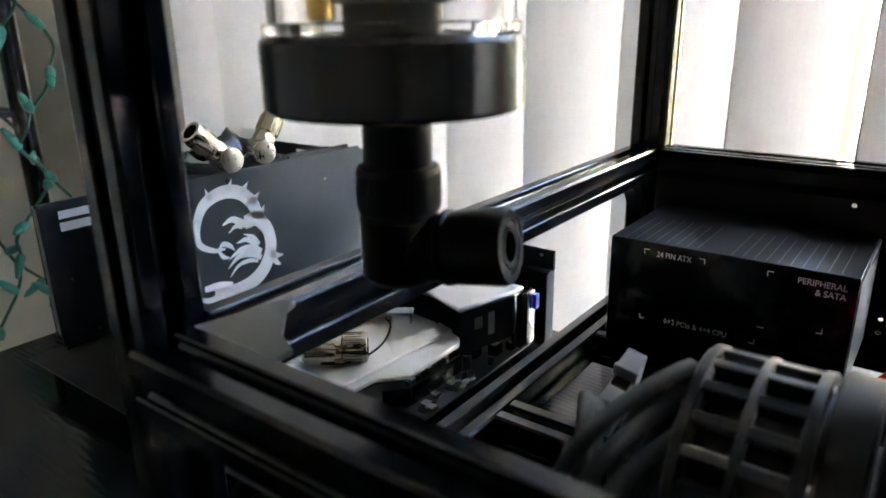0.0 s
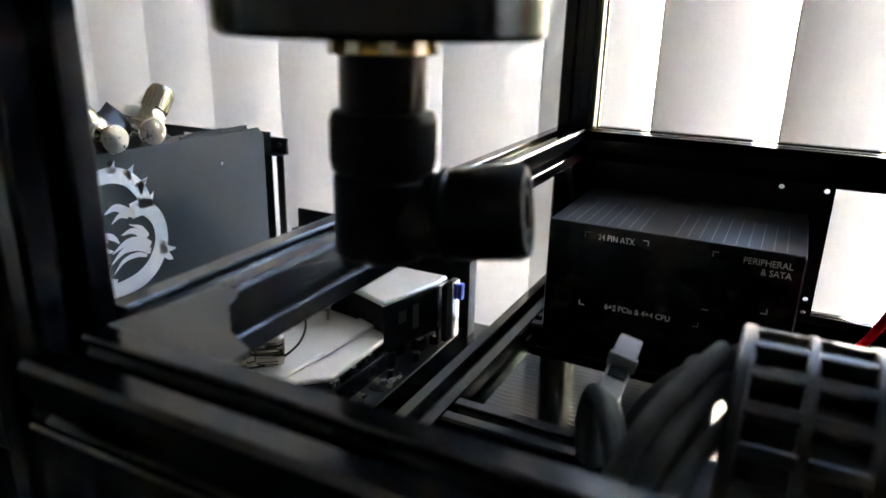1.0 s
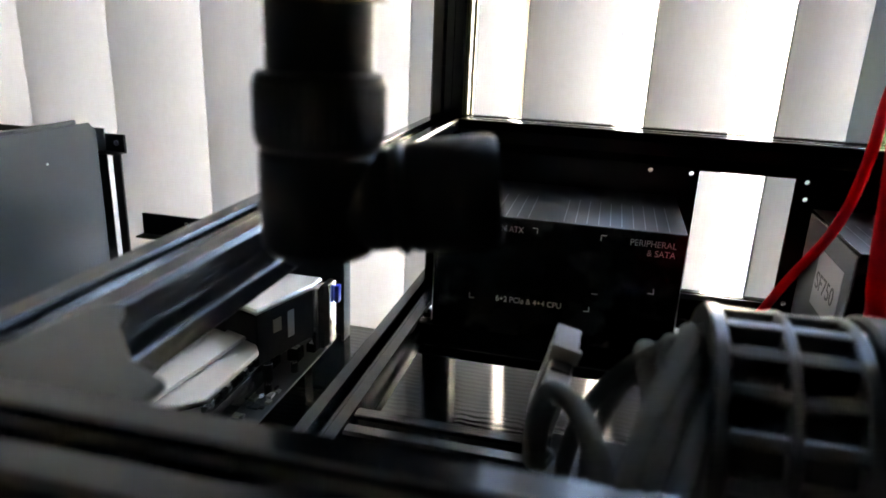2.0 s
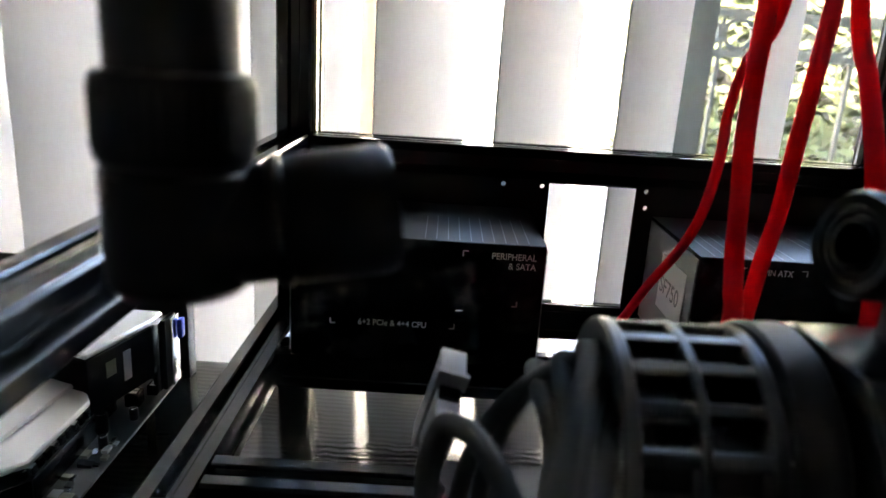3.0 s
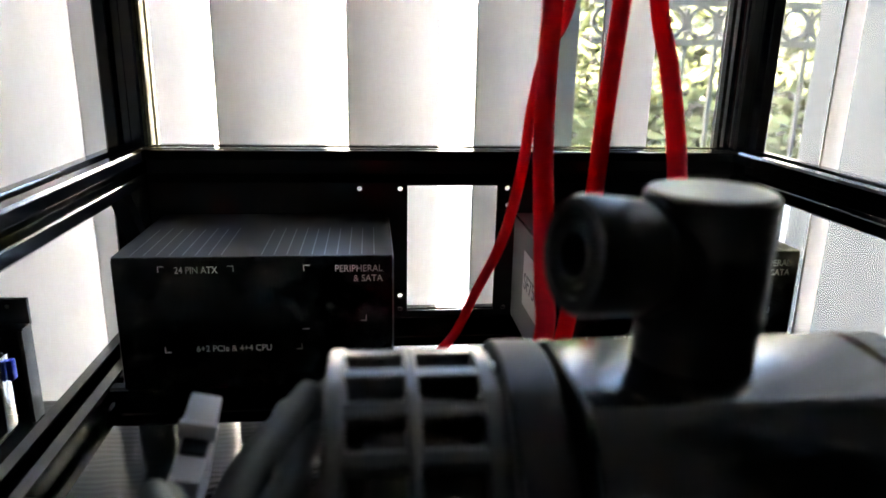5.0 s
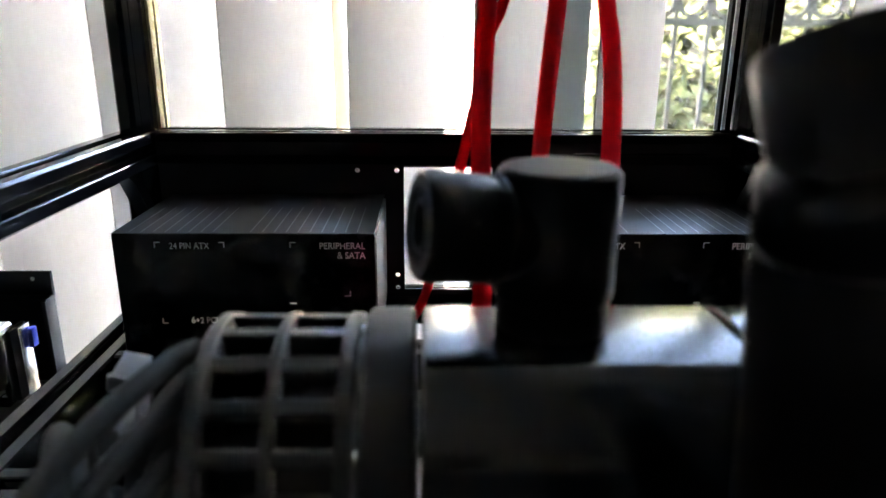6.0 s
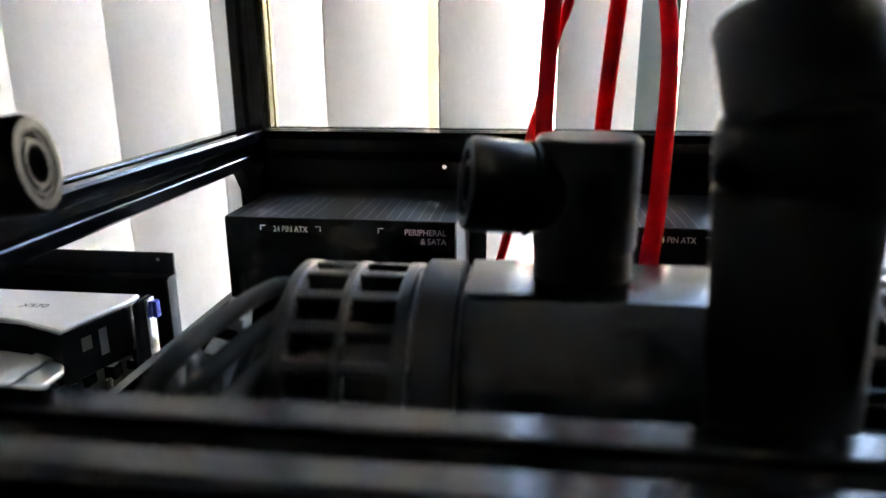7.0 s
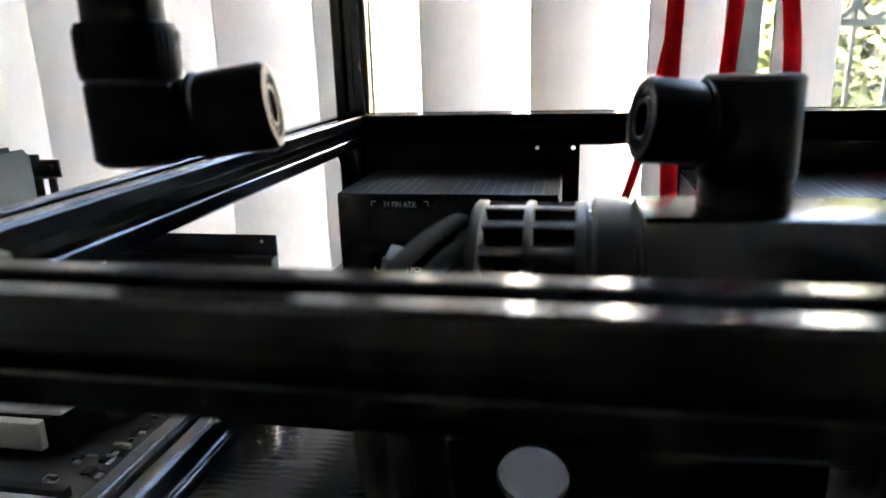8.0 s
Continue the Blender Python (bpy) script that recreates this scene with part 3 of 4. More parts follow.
    for k in range(nb):
        m = ax @ Matrix.Rotation(2 * math.pi * (k + 0.35) / nb, 4, "Z")
        part("rib", moved(box(ri - 0.001, ro - 0.0003, -0.0016, 0.0016, x0 + 0.001, x1 - 0.001, 0.0005, seg=1), m), M_CAGE, p)
    part("stand", stand_plate(), M_PLATE, p, "black mounting plate with a round hole")
    part("foot", box(-0.075, 0.055, AY - 0.03, AY + 0.099, 0.1392, 0.142, 0.0006), M_PLATE, p)
    # rotary tee on the block
    tx, ty = 0.0238, 0.1658
    st = part("fitting", lathe([(0, 0.24), (0.0108, 0.24), (0.0106, 0.2457), (0.011, 0.2464), (0.0113, 0.2472), (0.0113, 0.2695), (0.0104, 0.2705), (0, 0.2706)], 64, Matrix.Translation((tx, ty, 0))), M_BLACK, p, "matt black swivel elbow fitting")
    mouth(0.0101, st, (tx - 0.004, ty - 0.001, 0.2585), (-0.0018, 0.1595, 0.261))
    return p


def stand_plate():
    """Upright plate under the block with a round opening."""
    return pierced(-0.068, 0.05, AY - 0.006, AY - 0.003, 0.1405, 0.183, -0.0262, 0.1607, 0.0102)


def upright_fitting():
    """Tall stacked fitting beside the front bar, leaning a little."""
    lean = pose(0.0552, 0.1145, 0.142, -0.8, -2.9, 0)
    f = thing("upright_fitting", "tall matt black stacked tube fitting", "tube fitting", m=pose(0.0552, 0.1145, 0.139))
    part("tube", lathe([(0, 0), (0.0108, 0), (0.0108, 0.085), (0.0105, 0.0855), (0.0105, 0.0875), (0.0108, 0.088), (0.0115, 0.1268), (0.0112, 0.1278), (0, 0.1278)], 64, lean), M_BLACK, f)
    part("collar", lathe([(0, 0.1278), (0.0106, 0.1278), (0.0115, 0.129), (0.0117, 0.1352), (0.0112, 0.1372), (0.0098, 0.1385), (0, 0.1392)], 64, lean), M_BLACK, f)
    part("cap", lathe([(0, 0), (0.0102, 0), (0.0106, 0.0008), (0.0108, 0.005), (0.0109, 0.0146), (0.0103, 0.0158), (0.0086, 0.0158), (0.0082, 0.009), (0, 0.009)], 64, lean @ Matrix.Translation((0.0002, -0.002, 0.1365)) @ pose(0, 0, 0, -20, -6, 0)), M_BLACK, f, "leaning swivel mouth")
    part("foot", box(0.043, 0.085, 0.1025, 0.1268, 0.1392, 0.1435, 0.0006), M_PLATE, f)
    part("bracket", box(0.043, XR - 0.0102, 0.1025, 0.1265, 0.1363, 0.1391, 0.0005), M_PLATE, f)


def reservoir():
    x, y = -0.1138, 0.1335
    m = Matrix.Translation((x, y, 0))
    r = thing("reservoir", "hanging round glass reservoir with a black base", "reservoir", m=pose(x, y, 0.26))
    part("base", lathe([(0, 0.2996), (0.0305, 0.2996), (0.0319, 0.3008), (0.0319, 0.3158), (0.0309, 0.317), (0, 0.317)], 80, m), M_ACETAL, r, "black round base")
    part("clear_ring", lathe([(0.022, 0.3171), (0.0305, 0.3171), (0.031, 0.3176), (0.031, 0.3196), (0.0305, 0.3201), (0.022, 0.3201)], 72, m, closed=True), M_GLASS, r, "clear ring at the glass foot")
    part("glass_tube", lathe([(0.0275, 0.3202), (0.0295, 0.3202), (0.0295, 0.5), (0.0275, 0.5)], 72, m, closed=True), M_GLASS, r, "clear glass cylinder")
    part("core", lathe([(0, 0.3172), (0.012, 0.3172), (0.012, 0.324), (0.021, 0.326), (0.021, 0.36), (0, 0.36)], 40, m), M_BLACK, r)
    part("copper_tube", rod(0.0028, 0.03, 0.0004, 24, Matrix.Translation((x + 0.0005, y - 0.0235, 0.3203))), M_BRASS, r, "orange copper tube inside the glass")
    part("top_cap", rod(0.0325, 0.014, 0.001, 72, Matrix.Translation((x, y, 0.5))), M_ACETAL, r)
    part("hanger", box(XL - 0.028, x + 0.03, 0.1108, 0.1608, 0.514, 0.518, 0.0006), M_PLATE, r)
    part("brass_ring", lathe([(0, 0.2962), (0.0095, 0.2962), (0.0101, 0.2967), (0.0101, 0.2986), (0.0097, 0.2995), (0, 0.2995)], 36, m), M_BRASS, r, "shiny brass-nickel ring")
    for k in range(10):
        a = 2 * math.pi * k / 10
        part("lug", moved(box(-0.0016, 0.0016, -0.0006, 0.0006, 0.2964, 0.2993, 0.0003, seg=1), m @ Matrix.Rotation(a, 4, "Z") @ Matrix.Translation((0, 0.0104, 0))), M_NICKEL, r)
    el = part("elbow", lathe([(0, 0.2548), (0.009, 0.2548), (0.0103, 0.2562), (0.0104, 0.272), (0.01, 0.2725), (0.01, 0.2732), (0.0106, 0.2737), (0.0108, 0.2745), (0.0108, 0.2842), (0.0103, 0.2852), (0.0088, 0.2856), (0.0088, 0.2962), (0, 0.2962)], 64, m), M_BLACK, r, "matt black swivel elbow fitting")
    for k in range(40):
        a = 2 * math.pi * k / 40
        part("grip", moved(box(-0.0004, 0.0004, 0, 0.0003, 0.2753, 0.2836), m @ Matrix.Rotation(a, 4, "Z") @ Matrix.Translation((0, 0.0107, 0))), M_BLACK, el)
    mouth(0.0099, el, (x + 0.004, y + 0.001, 0.2635), (-0.084, 0.1405, 0.2668))


pump()
upright_fitting()
reservoir()


# ---- cables ----
def red_cables():
    for pts, r in (
        ([(0.0135, 0.285, 0.1465), (0.016, 0.256, 0.175), (0.0168, 0.2425, 0.2116), (0.0169, 0.2455, 0.2240), (0.0168, 0.2492, 0.2363), (0.0163, 0.2514, 0.2536), (0.0164, 0.2552, 0.2703), (0.0171, 0.258, 0.2904), (0.018, 0.2596, 0.3115), (0.02, 0.268, 0.38), (0.024, 0.3, 0.47), (0.03, 0.4, 0.56)], 0.0028),
        ([(0.021, 0.28, 0.1465), (0.0235, 0.262, 0.175), (0.0277, 0.2585, 0.2038), (0.032, 0.2618, 0.2273), (0.0355, 0.2636, 0.2449), (0.037, 0.2636, 0.2695), (0.0383, 0.2632, 0.29), (0.0403, 0.2645, 0.3125), (0.046, 0.272, 0.37), (0.05, 0.31, 0.46), (0.045, 0.4, 0.56)], 0.0026),
        ([(0.046, 0.262, 0.1465), (0.0465, 0.232, 0.175), (0.0475, 0.2245, 0.2), (0.0485, 0.2245, 0.2218), (0.0515, 0.233, 0.238), (0.0537, 0.243, 0.2543), (0.0562, 0.2545, 0.271), (0.0578, 0.268, 0.29), (0.057, 0.279, 0.31), (0.054, 0.295, 0.37), (0.052, 0.325, 0.46), (0.06, 0.4, 0.56)], 0.0027),
        ([(-0.03, 0.31, 0.15), (-0.014, 0.305, 0.172), (-0.0035, 0.297, 0.1888), (0.0023, 0.2845, 0.21), (0.0062, 0.2665, 0.2305), (0.0088, 0.2592, 0.2455), (0.0128, 0.263, 0.262), (0.0165, 0.2715, 0.277), (0.0197, 0.272, 0.2925), (0.0245, 0.2626, 0.311), (0.033, 0.278, 0.38), (0.036, 0.33, 0.47), (0.038, 0.4, 0.56)], 0.0016)):
        c = thing("red_cable", "red braided cable hanging from above", "cable", "red cables", m=pose(*pts[0]))
        part("sleeve", tube(pts, r, 16, r * 0.1, n=36), M_RED, c)
        part("plug", lathe([(0, -0.004), (r * 1.3, -0.004), (r * 1.3, 0.003), (0, 0.003)], 16, Matrix.Translation(pts[0])), M_RUBBER, c)


def sleeved_cables():
    runs = (
        [(-0.0395, 0.196, 0.203), (-0.0455, 0.1945, 0.2125), (-0.0516, 0.1895, 0.2187), (-0.0525, 0.1805, 0.2195), (-0.051, 0.171, 0.2165), (-0.0505, 0.162, 0.212), (-0.0525, 0.153, 0.204), (-0.054, 0.149, 0.185), (-0.05, 0.152, 0.1465)],
        [(-0.0395, 0.19, 0.213), (-0.043, 0.1875, 0.2205), (-0.0468, 0.1827, 0.2242), (-0.0482, 0.1745, 0.2235), (-0.0475, 0.166, 0.2185), (-0.0472, 0.158, 0.213), (-0.0488, 0.15, 0.2035), (-0.05, 0.146, 0.185), (-0.046, 0.147, 0.1465)],
        [(-0.0392, 0.181, 0.223), (-0.0405, 0.177, 0.2292), (-0.0427, 0.1705, 0.2318), (-0.0452, 0.163, 0.2285), (-0.048, 0.1575, 0.2215), (-0.051, 0.153, 0.2125), (-0.055, 0.149, 0.2015), (-0.057, 0.146, 0.182), (-0.054, 0.145, 0.1465)],
        [(-0.0392, 0.176, 0.2255), (-0.0435, 0.178, 0.2268), (-0.05, 0.18, 0.2225), (-0.0564, 0.1805, 0.2166), (-0.0632, 0.1806, 0.2066), (-0.0675, 0.1805, 0.1935), (-0.0685, 0.1805, 0.176), (-0.064, 0.181, 0.1465)],
        [(-0.0392, 0.184, 0.2195), (-0.0445, 0.1855, 0.2215), (-0.0505, 0.187, 0.2165), (-0.056, 0.1875, 0.2085), (-0.06, 0.188, 0.197), (-0.0625, 0.188, 0.182), (-0.06, 0.188, 0.1465)],
    )
    for pts in runs:
        c = thing("sleeved_cable", "dark grey braided power cable beside the pump", "cable", "grey sleeved cables", m=pose(*pts[-1]))
        part("sleeve", tube(pts, 0.002, 14, 0.0003, n=22), M_GREY, c)
    for dx, dy, dz in ((0, 0, 0), (0.003, 0.0035, -0.0065), (0.0065, 0.001, -0.0125)):
        pts = [(x + dx, y + dy, z + dz) for x, y, z in ((-0.0455, 0.168, 0.2335), (-0.0465, 0.16, 0.2352), (-0.0492, 0.15, 0.235), (-0.0525, 0.1395, 0.2335), (-0.0552, 0.1295, 0.231), (-0.0572, 0.1225, 0.2265), (-0.0588, 0.1172, 0.2175), (-0.0595, 0.116, 0.2), (-0.058, 0.121, 0.175), (-0.054, 0.133, 0.1465 - dz))]
        c = thing("sleeved_cable", "dark grey braided cable arching off the pump", "cable", "grey sleeved cables", m=pose(*pts[-1]))
        part("sleeve", tube(pts, 0.0019, 14, 0.0003, n=22), M_GREY, c)
    for k in (0, 1):
        ox, oy = 0.0012 * k, 0.004 * k
        path = ((-0.0745, 0.187, 0.186), (-0.0764, 0.1785, 0.1885), (-0.0763, 0.173, 0.2016), (-0.0745, 0.169, 0.2118), (-0.0723, 0.1638, 0.2172), (-0.0682, 0.1547, 0.2205), (-0.065, 0.1473, 0.2198), (-0.0619, 0.1404, 0.216), (-0.0597, 0.1345, 0.208), (-0.058, 0.131, 0.19), (-0.056, 0.133, 0.17), (-0.053, 0.14, 0.1465))
        pts = [(x + ox, y + oy, z - 0.0034 * k if z > 0.15 else z) for x, y, z in path]
        c = thing("sleeved_cable", "dark grey braided loop below the plug", "cable", "grey sleeved cables", m=pose(*pts[-1]))
        part("sleeve", tube(pts, 0.002, 14, 0.0003, n=20), M_GREY, c)
    m = pose(-0.071, 0.195, 0.2166, 13, 13, 2)
    pl = thing("power_plug", "grey plastic cable plug standing on its wires", "plug", m=m)
    part("housing", box(-0.0033, 0.0033, -0.0042, 0.0044, -0.027, 0, 0.0005), M_PLUG, pl, m=m)
    part("shoulder", box(-0.0038, 0.0042, -0.0056, -0.0042, -0.0046, 0.0002, 0.0004), M_PLUG, pl, m=m)
    part("latch", box(-0.0024, 0.003, -0.0098, -0.0057, -0.0058, -0.0037, 0.0004), M_RUBBER, pl, "dark clip of the plug", m=m)
    part("socket_block", box(-0.0028, 0.0034, -0.0168, -0.0057, -0.02, -0.0046, 0.0005), M_PLUG, pl, m=m)


red_cables()
sleeved_cables()


# ---- motherboard and cards ----
BZ = 0.0752
BOARD = Matrix.Translation((0, 0, 0.3205 * 0.08)) @ Matrix.Scale(0.92, 4)      # sets the board where it lies on the desk


def motherboard():
    b = thing("motherboard", "black circuit board with silver armour lying on the desk", "motherboard", m=pose(-0.4, 0.3, 0.067))
    part("board", box(-0.55, -0.2445, 0.196, 0.441, BZ - 0.0017, BZ, 0.0003), M_PCB, b)
    for x, y in ((-0.254, 0.21), (-0.254, 0.42), (-0.4, 0.21), (-0.4, 0.42), (-0.54, 0.21), (-0.54, 0.42)):
        part("standoff", rod(0.003, BZ - 0.0017 - 0.0597, 0.0003, 6, Matrix.Translation((x, y, 0.0597))), M_BRASS, b)
    # cover over the rear sockets
    top = [(-0.372, 0.441), (-0.2515, 0.441), (-0.2515, 0.4275), (-0.266, 0.3745), (-0.3, 0.387), (-0.372, 0.396)]
    cov = part("rear_cover", prism(top, 0.0335, m=Matrix.Translation((0, 0, BZ + 0.0095)), bevel=0.0006), M_RUBBER, b, "black cover over the rear sockets")
    part("cover_top", prism(top, 0.004, m=Matrix.Translation((0, 0, BZ + 0.0431)) , bevel=0.0012), M_SILVER, cov, "silver top of the cover")
    letters("lettering", "X570", 0.0085, M_PSUSIDE, cov, pose(-0.318, 0.4085, BZ + 0.0472, 0, 0, 2), "grey chipset type lettering")
    d = (Vector((-0.2515, 0.4275, 0)) - Vector((-0.266, 0.3745, 0))).normalized()
    nrm = Vector((d.y, -d.x, 0))
    for a, ln, z0, h, mt in ((0.014, 0.0075, 0.102, 0.009, M_LABEL), (0.0275, 0.006, 0.094, 0.018, M_STICKER)):
        p = Vector((-0.266, 0.3745, 0)) + d * a + nrm * 0.0002
        part("sticker", moved(box(0, ln, -0.0002, 0.0002, z0, z0 + h), Matrix.Translation(p) @ Matrix.Rotation(math.atan2(d.y, d.x), 4, "Z")), mt, cov, "small printed sticker")
    # rear sockets beside the cover
    part("socket_shell", box(-0.2512, -0.2465, 0.4215, 0.437, 0.0775, 0.1215, 0.0006), M_CHROME, b, "bright metal socket shell")
    part("socket_core", box(-0.2464, -0.2435, 0.424, 0.4405, 0.0775, 0.1225, 0.0004), M_RUBBER, b)
    part("socket_flange", box(-0.2434, -0.242, 0.43, 0.4415, 0.0775, 0.1215, 0.0003), M_CHROME, b)
    part("socket_tongue", box(-0.2415, -0.2385, 0.437, 0.4425, 0.1065, 0.1185, 0.0004), M_BLUE, b, "blue plastic socket tongue")
    # angular heat-sink armour
    w = BOARD.inverted()
    out = lambda pts: [tuple((w @ Vector((x, y, 0.12)))[:2]) for x, y in pts]
    zt = (w @ Vector((0, 0, 0.1172))).z
    arm = out([(-0.34, 0.246), (-0.257, 0.25), (-0.2545, 0.271), (-0.24, 0.286), (-0.2405, 0.338), (-0.2525, 0.355), (-0.262, 0.37), (-0.34, 0.37)])
    a1 = part("heat_sink", prism(arm, 0.0036, m=Matrix.Translation((0, 0, zt - 0.0036)), bevel=0.0009), M_SILVER, b, "brushed silver heat-sink plate")
    part("heat_sink_core", prism(out([(-0.336, 0.248), (-0.262, 0.248), (-0.2535, 0.2685), (-0.2415, 0.2835), (-0.2415, 0.33), (-0.262, 0.36), (-0.336, 0.36)]), zt - 0.0036 - BZ, m=Matrix.Translation((0, 0, BZ + 0.0001))), M_RUBBER, a1)
    part("ridge", prism(out([(-0.274, 0.2475), (-0.262, 0.2505), (-0.253, 0.353), (-0.268, 0.368)]), 0.0026, m=Matrix.Translation((0, 0, zt + 0.0001)), bevel=0.0011), M_SILVER, a1)
    st = out([(-0.268, 0.357), (-0.2545, 0.357), (-0.2515, 0.381), (-0.268, 0.384)])
    part("step", prism(st, 0.009, m=Matrix.Translation((0, 0, zt - 0.0125)), bevel=0.0007), M_SILVER, a1)
    ff = out([(-0.338, 0.2425), (-0.264, 0.2425), (-0.264, 0.2475), (-0.338, 0.2475)])
    part("front_face", prism(ff, zt - 0.0038 - BZ - 0.004, m=Matrix.Translation((0, 0, BZ + 0.004)), bevel=0.0006), M_SILVER, a1)
    q0, q1, q2 = [Vector((*v, 0)) for v in out([(-0.2545, 0.271), (-0.24, 0.286), (-0.2405, 0.338)])]
    for e0, e1, n in ((q0, q1, 4), (q1, q2, 9)):
        turn = Matrix.Rotation(math.atan2((e1 - e0).y, (e1 - e0).x), 4, "Z")
        for k in range(n):
            q = e0.lerp(e1, (k + 0.5) / n)
            part("fin", moved(box(-0.0021, 0.0021, -0.0008, 0.004, zt - 0.0085, zt - 0.0038, 0.0004, seg=1), Matrix.Translation(q) @ turn), M_CHROME if k % 3 == 0 else M_ACETAL, a1)
        part("edge_shield", moved(box(0, (e1 - e0).length, -0.0022, -0.0009, BZ + 0.003, zt - 0.0088, 0.0004), Matrix.Translation(e0) @ turn), M_ACETAL, a1, "glossy dark edge shield")
    rnd = random.Random(3)
    for x, y, r, h in ((-0.2612, 0.3765, 0.0036, 0.0118), (-0.2535, 0.362, 0.0025, 0.007), (-0.2505, 0.392, 0.0025, 0.007)):
        cp = part("capacitor", rod(r, h, 0.0005, 24, Matrix.Translation((x, y, BZ))), M_RUBBER, b)
        part("can_top", rod(r * 0.86, 0.0003, 0.0001, 20, Matrix.Translation((x, y, BZ + h))), M_CHROME, cp)
    for x, y, w, d2, h in ((-0.268, 0.396, 0.007, 0.011, 0.008), (-0.2575, 0.409, 0.008, 0.009, 0.0085), (-0.252, 0.424, 0.006, 0.008, 0.006)):
        s = part("connector", box(x - w / 2, x + w / 2, y - d2 / 2, y + d2 / 2, BZ, BZ + h, 0.0004), M_ACETAL, b)
        for k in range(2):
            part("pin_hole", box(x - w * 0.3, x + w * 0.3, y - d2 * 0.35 + k * d2 * 0.4, y - d2 * 0.05 + k * d2 * 0.4, BZ + h, BZ + h + 0.0002), M_PLUG, s)
    for k in range(60):
        x, y = rnd.uniform(-0.275, -0.247), rnd.uniform(0.2, 0.37)
        if x < -0.272 + (0.02 if 0.27 < y < 0.35 else 0):
            x = -0.252 + rnd.uniform(-0.006, 0.005)
        w, d2, h = rnd.uniform(0.0008, 0.003), rnd.uniform(0.0008, 0.003), rnd.uniform(0.0006, 0.0022)
        part("component", box(x - w, x + w, y - d2, y + d2, BZ, BZ + h), rnd.choice((M_RUBBER, M_CHROME, M_PLUG, M_RUBBER, M_LABEL)), b)
    for k in range(4):
        x = -0.262 - 0.0001
        part("memory_slot", box(-0.38, -0.25, 0.204 + 0.0095 * k, 0.2095 + 0.0095 * k, BZ, BZ + 0.0055, 0.0004), M_RUBBER if k % 2 else M_PLUG, b)
    for x in (-0.4545, -0.516):
        part("card_slot", box(x - 0.004, x + 0.004, 0.3, 0.39, BZ, BZ + 0.0095, 0.0004), M_RUBBER, b)
    # silver chipset block further along the board
    part("chip_block", box(-0.395, -0.345, 0.225, 0.262, BZ, BZ + 0.012, 0.0012), M_SILVER, b)
    b.matrix_basis = BOARD @ b.matrix_basis


def rear_frame():
    f = thing("rear_frame", "black bent-metal frame behind the board sockets", "bracket", m=pose(-0.3, 0.448, 0.067))
    part("bar", box(-0.388, -0.2285, 0.445, 0.4475, 0.1375, 0.1535, 0.0004), M_PLATE, f)
    part("flange", box(-0.388, -0.2285, 0.436, 0.4449, 0.1375, 0.1388, 0.0004), M_PLATE, f)
    part("end_plate", box(-0.2312, -0.2287, 0.4352, 0.447, DZ + 0.0001, 0.1374, 0.0004), M_PLATE, f)
    part("back_plate", box(-0.37, -0.2314, 0.4448, 0.4468, DZ + 0.0001, 0.1373, 0.0004), M_PLATE, f)
    # solid white discs painted where daylight shows through the screw holes
    for x in (-0.2393, -0.352):
        part("hole", rod(0.0013, 0.0004, 0.0001, 14, pose(x, 0.4449, 0.149, 90, 0, 0)), M_PRINT, f, "white disc painted for daylight in a screw hole")
    # frame of the card openings
    part("card_rail", box(-0.56, -0.4045, 0.4545, 0.457, 0.1938, 0.2072, 0.0004), M_PLATE, f)
    part("card_rail_lip", box(-0.56, -0.4045, 0.4455, 0.4544, 0.1938, 0.195, 0.0004), M_PLATE, f)
    for x0, x1 in ((-0.4295, -0.4245), (-0.4155, -0.4092), (-0.47, -0.465), (-0.498, -0.491), (-0.543, -0.537)):
        part("card_post", box(x0, x1, 0.4547, 0.4567, DZ + 0.0001, 0.1937, 0.0003), M_PLATE, f)
    part("screw", rod(0.0022, 0.0008, 0.0002, 14, pose(-0.4102, 0.4541, 0.2012, 90, 0, 0)), M_CHROME, f)


